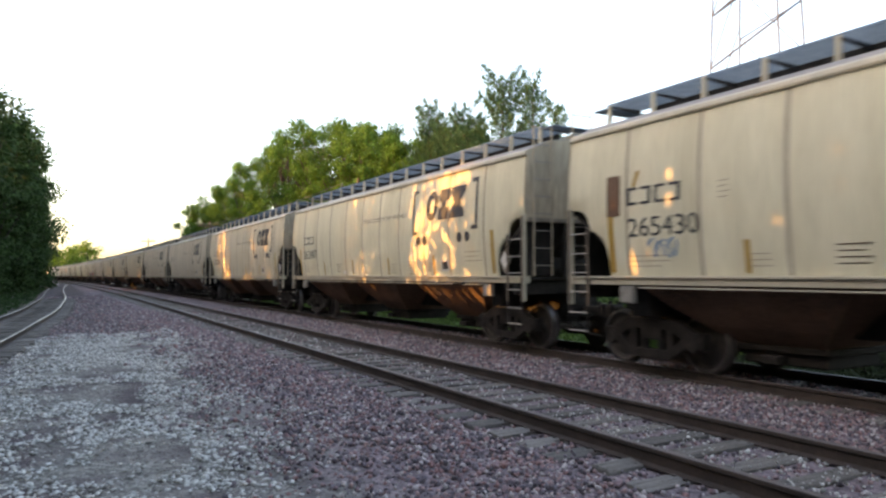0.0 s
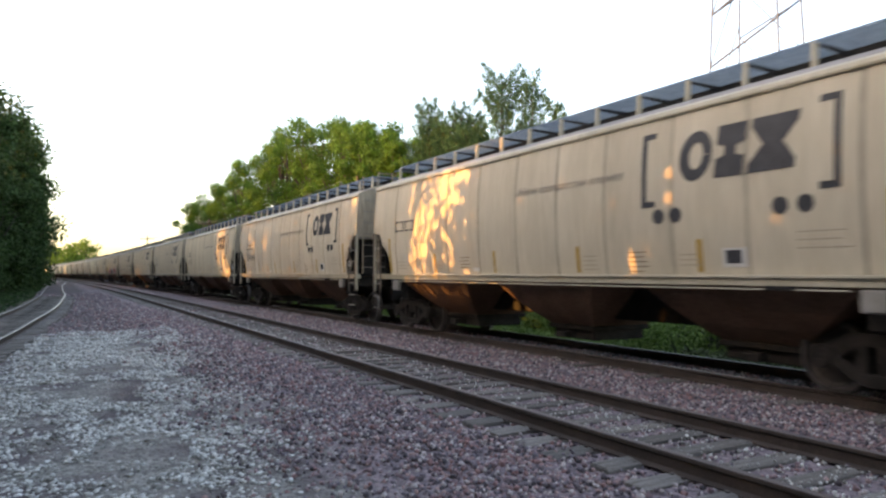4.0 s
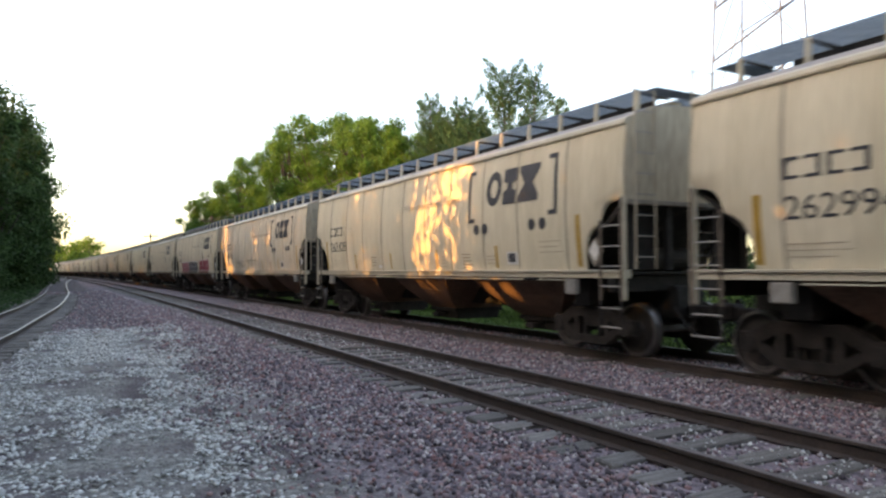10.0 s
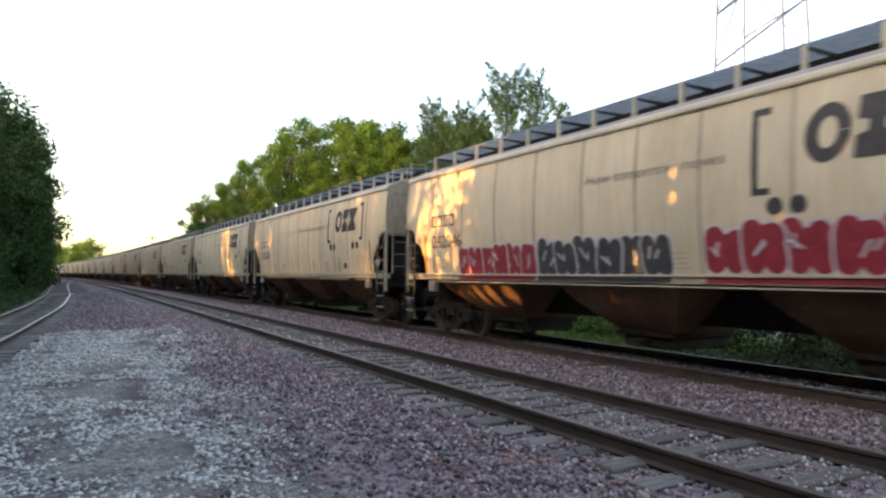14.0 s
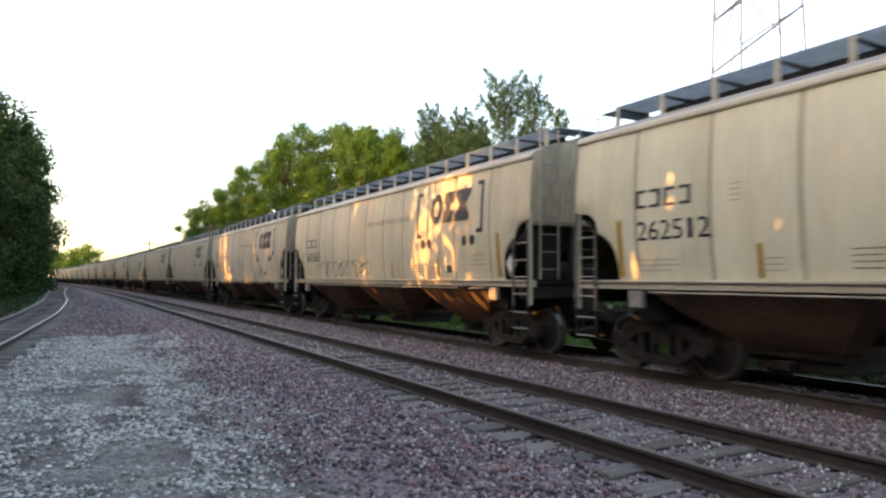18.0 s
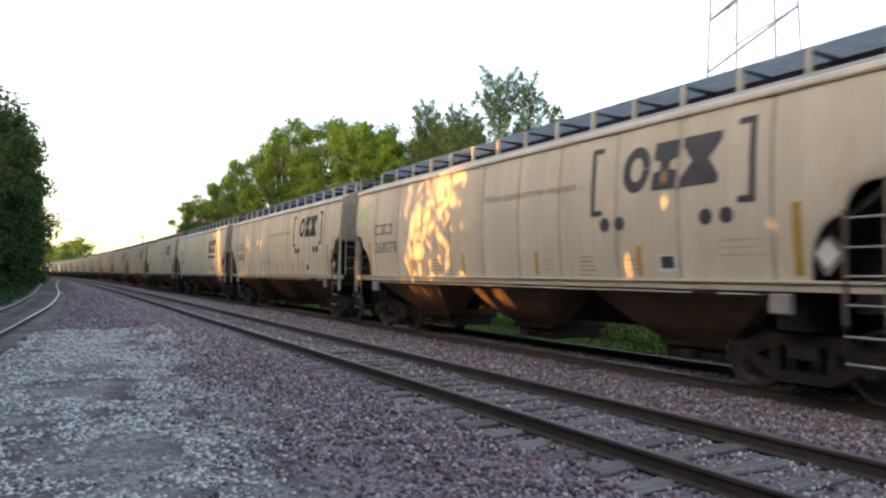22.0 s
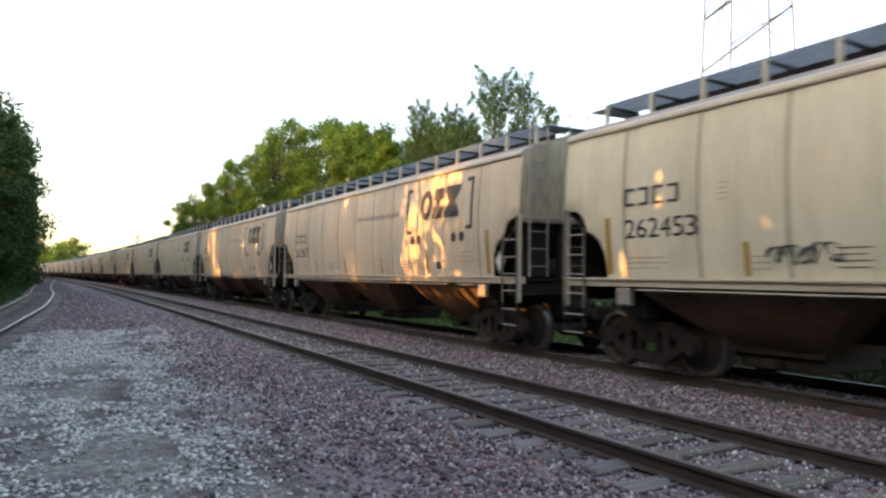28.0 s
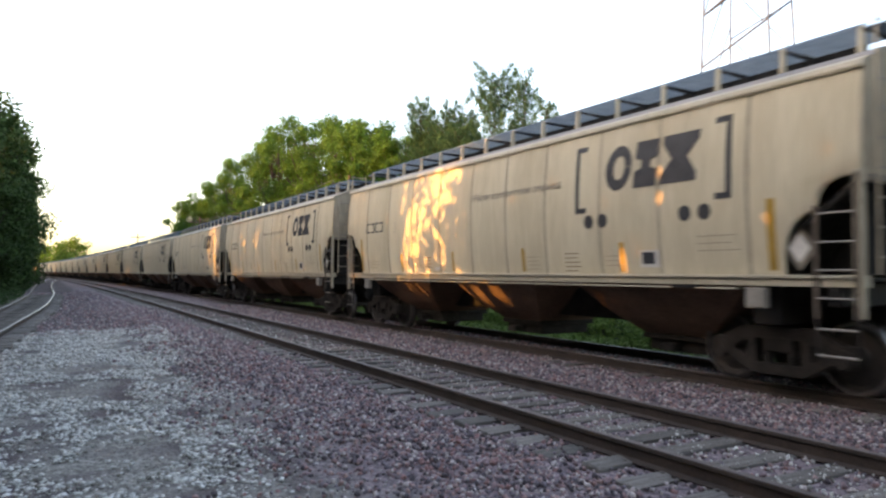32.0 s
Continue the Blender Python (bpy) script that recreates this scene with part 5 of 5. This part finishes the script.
    # unseen bushes added to keep low sun off the ground
    for i in range(26):
        bush(-9.5 + rnd.uniform(-0.8, 0.8), -26 + 3.6 * i, rnd.uniform(2.0, 2.5), rnd.uniform(2.6, 3.2), 740 + i, LEAF_DEEP, 1400, 0.36, "unseen dark undergrowth added to block sun under the western belt")
    # fine leaves added in the openings to shape the sun spots, each on the nearest tree
    for i, (y0, y1, z0, z1) in enumerate(OPENINGS):
        at = (y0 + y1) / 2 - 16 * SUN_WAY.y / SUN_WAY.x
        sun_sprays(min(belt, key=lambda t: abs(t.location.y - at)), y0, y1, z0, z1, 700 + i, 0.15 if y0 < 24 else 0.24, 34 if y0 < 12 else 20)
    # low growth behind the train
    for i, (x, y, r, h) in enumerate([(13.4, 12.6, 1.2, 1.25), (13.6, 7.6, 1.4, 1.2), (13.6, 18.0, 0.9, 1.2), (14, 23.5, 1.0, 1.3), (14, 29.5, 1.2, 1.5), (13.8, 3.6, 1.2, 1.1), (15, 37, 1.4, 1.6), (15, 46, 1.5, 1.8), (15, 56, 1.6, 2), (15, 66, 1.6, 2), (14.5, 78, 1.8, 2.2)]):
        bush(x, y, r, h, 500 + i, GRASS if y > 11.5 else WEED, 1600, 0.11, "low bright green bush behind the track" if y > 11.5 else "low dull olive weeds behind the track")
    for i in range(16):
        y = 1.5 + 1.9 * i
        bush(15.4 + rnd.uniform(-0.4, 0.4), y, rnd.uniform(1.2, 1.5), rnd.uniform(1.2, 1.7), 580 + i, GRASS if y > 12.5 else WEED, 1300, 0.12, "rough green scrub behind the track" if y > 12.5 else "dull olive scrub behind the track")
    # the thicket's shade is put in by the deep leaf tone
    for i in range(38):
        y = -4 + 1.75 * i
        bush(17.2 + rnd.uniform(-0.6, 0.6), y, rnd.uniform(1.5, 2.0), rnd.uniform(2.0, 2.7), 530 + i, LEAF_DEEP, 1500, 0.2, "dense dark thicket along the far verge")


def grass():
    rnd = random.Random(21)
    rng = np.random.default_rng(21)
    spots = []
    for q in range(16000):
        x, y = rnd.uniform(12.2, 19.5), -3 + 55 * rnd.random() ** 1.5
        spots.append((x, y, ground_height(x, y) + 0.12))
    spots = np.array(spots)
    for near, leaf, look_of in ((True, WEED, "tufts of dull olive grass behind the track"), (False, GRASS, "tufts of bright green grass along the far verge")):
        some = spots[(spots[:, 1] < 11.5) == near]
        me = leaf_mesh("grass", some, 0.36 * rng.uniform(0.6, 1.4, len(some)), leaf, 21, 0.16)
        tagged(new("grass", me), look_of, "grass", kind="stuff")
    # the spur's grass takes the deep leaf tone to look shaded
    spots = []
    for q in range(5000):
        y = rnd.uniform(20, 110)
        x = smooth_spur(y) - rnd.uniform(1.2, 4.0)
        spots.append((x, y, ground_height(x, y) + 0.10))
    me = leaf_mesh("grass", np.array(spots), 0.36 * rng.uniform(0.6, 1.4, len(spots)), LEAF_DEEP, 22, 0.16)
    tagged(new("grass", me), "shaded dark grass beside the spur track", "grass", kind="stuff")


plants()
grass()


# ---- tower, poles, wires ----
def lattice_tower(x, y, base, top, height, turn):
    """A steel transmission tower: four legs, rings of braces, crossed diagonals."""
    ob = thing("transmission_tower", "tall galvanised steel lattice transmission tower", "pylon", m=pose(x, y, -0.6, 0, 0, turn))
    wide = lambda z: base / 2 + (top - base) / 2 * (z / height)
    corner = lambda i, z: Vector((wide(z) * (1, 1, -1, -1)[i % 4], wide(z) * (1, -1, -1, 1)[i % 4], z))
    for i in range(4):
        part("leg", rod(bmesh.new(), corner(i, 0), corner(i, height), 0.065, 5), TOWER, ob)
    # every bay has a stout brace that climbs round the tower and a thin one that crosses it
    low = [1.65 + 3.87 * i for i in range(11)]
    for z in low:
        for foot, head, lag, rise, r in ((3, 2, 0.0, 2.5, 0.085), (2, 1, 2.5, 2.5, 0.085), (0, 1, 3.25, 1.7, 0.06), (3, 0, 0.0, 2.7, 0.07), (3, 0, 0.0, 8.0, 0.05), (1, 0, 1.2, 6.0, 0.035)):
            a, b = z + lag, min(height, z + lag + rise)
            if a < b:
                part("brace", rod(bmesh.new(), corner(foot, a), corner(head, b), r, 4), TOWER, ob)
    for z in (height * 0.69, height * 0.84, height * 0.97):
        for s in (-1, 1):
            for d in (-1, 1):
                part("crossarm_bar", rod(bmesh.new(), (s * wide(z), d * wide(z), z), (s * 6.0, 0, z + 0.4), 0.05, 4), TOWER, ob)
                part("crossarm_bar", rod(bmesh.new(), (s * wide(z), d * wide(z), z + 1.6), (s * 6.0, 0, z + 0.4), 0.04, 4), TOWER, ob)
    return ob


def utility_pole(x, y, height):
    z0 = ground_height(x, y)
    ob = thing("utility_pole", "weathered wooden utility pole with crossarm", "utility pole", "poles along the line", m=pose(x, y, z0))
    part("pole", rod(bmesh.new(), (0, 0, 0), (0, 0, height), 0.15, 10, 0.10), POLE, ob)
    part("crossarm", box(bmesh.new(), -1.2, 1.2, -0.06, 0.06, height - 0.75, height - 0.62, 0.01), POLE, ob)
    for a in (-1.1, -0.4, 0.4, 1.1):
        part("insulator", rod(bmesh.new(), (a, 0, height - 0.62), (a, 0, height - 0.45), 0.05, 8, 0.03), TOWER, ob)
    return ob, z0 + height - 0.45


def wires(poles):
    """Sagging wires from pole to pole."""
    for (x0, y0, z0), (x1, y1, z1) in zip(poles, poles[1:]):
        for a in (-1.1, 0.4, 1.1):
            bm = bmesh.new()
            prev = None
            for i in range(9):
                k = i / 8
                p = Vector((x0 + (x1 - x0) * k + a, y0 + (y1 - y0) * k, z0 + (z1 - z0) * k - 2.4 * k * (1 - k)))
                if prev:
                    rod(bm, prev, p, 0.02, 4)
                prev = p
            tagged(part("overhead_wire", bm, WIRE, None), "thin sagging overhead wire between utility poles", "cable", "overhead wires", "thing")


lattice_tower(44.2, 32.65, 5.95, 3.05, 44, 14.3)
spots = [(16.6, 41.2, 8.4), (16.4, 90, 9.0), (14.0, 135, 9.0)]
tops = []
for px, py, ph in spots:
    pole_ob, ztop = utility_pole(px, py, ph)
    tops.append((px, py, ztop))
wires(tops)


# ---- what moves ----
def motions():
    times = [0.5 * i for i in range(65)]
    for k, car in TRAIN.items():
        start = FIRST_AT + PITCH * k
        rows = []
        for t in times:
            rows.append((t, on_line(TRACKS["main"], start - run(t))))
        walk(car, rows)
    # wheels of the cars roll while these pass near the camera
    for k in range(0, 23):
        start = FIRST_AT + PITCH * k
        near = [t for t in np.arange(0, 32.01, 1 / 15) if -14 < start - run(t) < 34]
        if len(near) < 2:
            continue
        stops = sorted({0.0, 32.0, *[round(float(t), 4) for t in near]})
        base = run(near[0])
        for truck_ob in (c for c in TRAIN[k].children if c.name.startswith("truck")):
            for wheel in (c for c in truck_ob.children if c.name.startswith("wheelset")):
                y = wheel.location.y
                rows = []
                for t in stops:
                    turn = math.degrees((run(min(max(t, near[0]), near[-1])) - base) / 0.457)
                    rows.append((t, pose(0, y, 0.457, turn)))
                walk(wheel, rows)


motions()
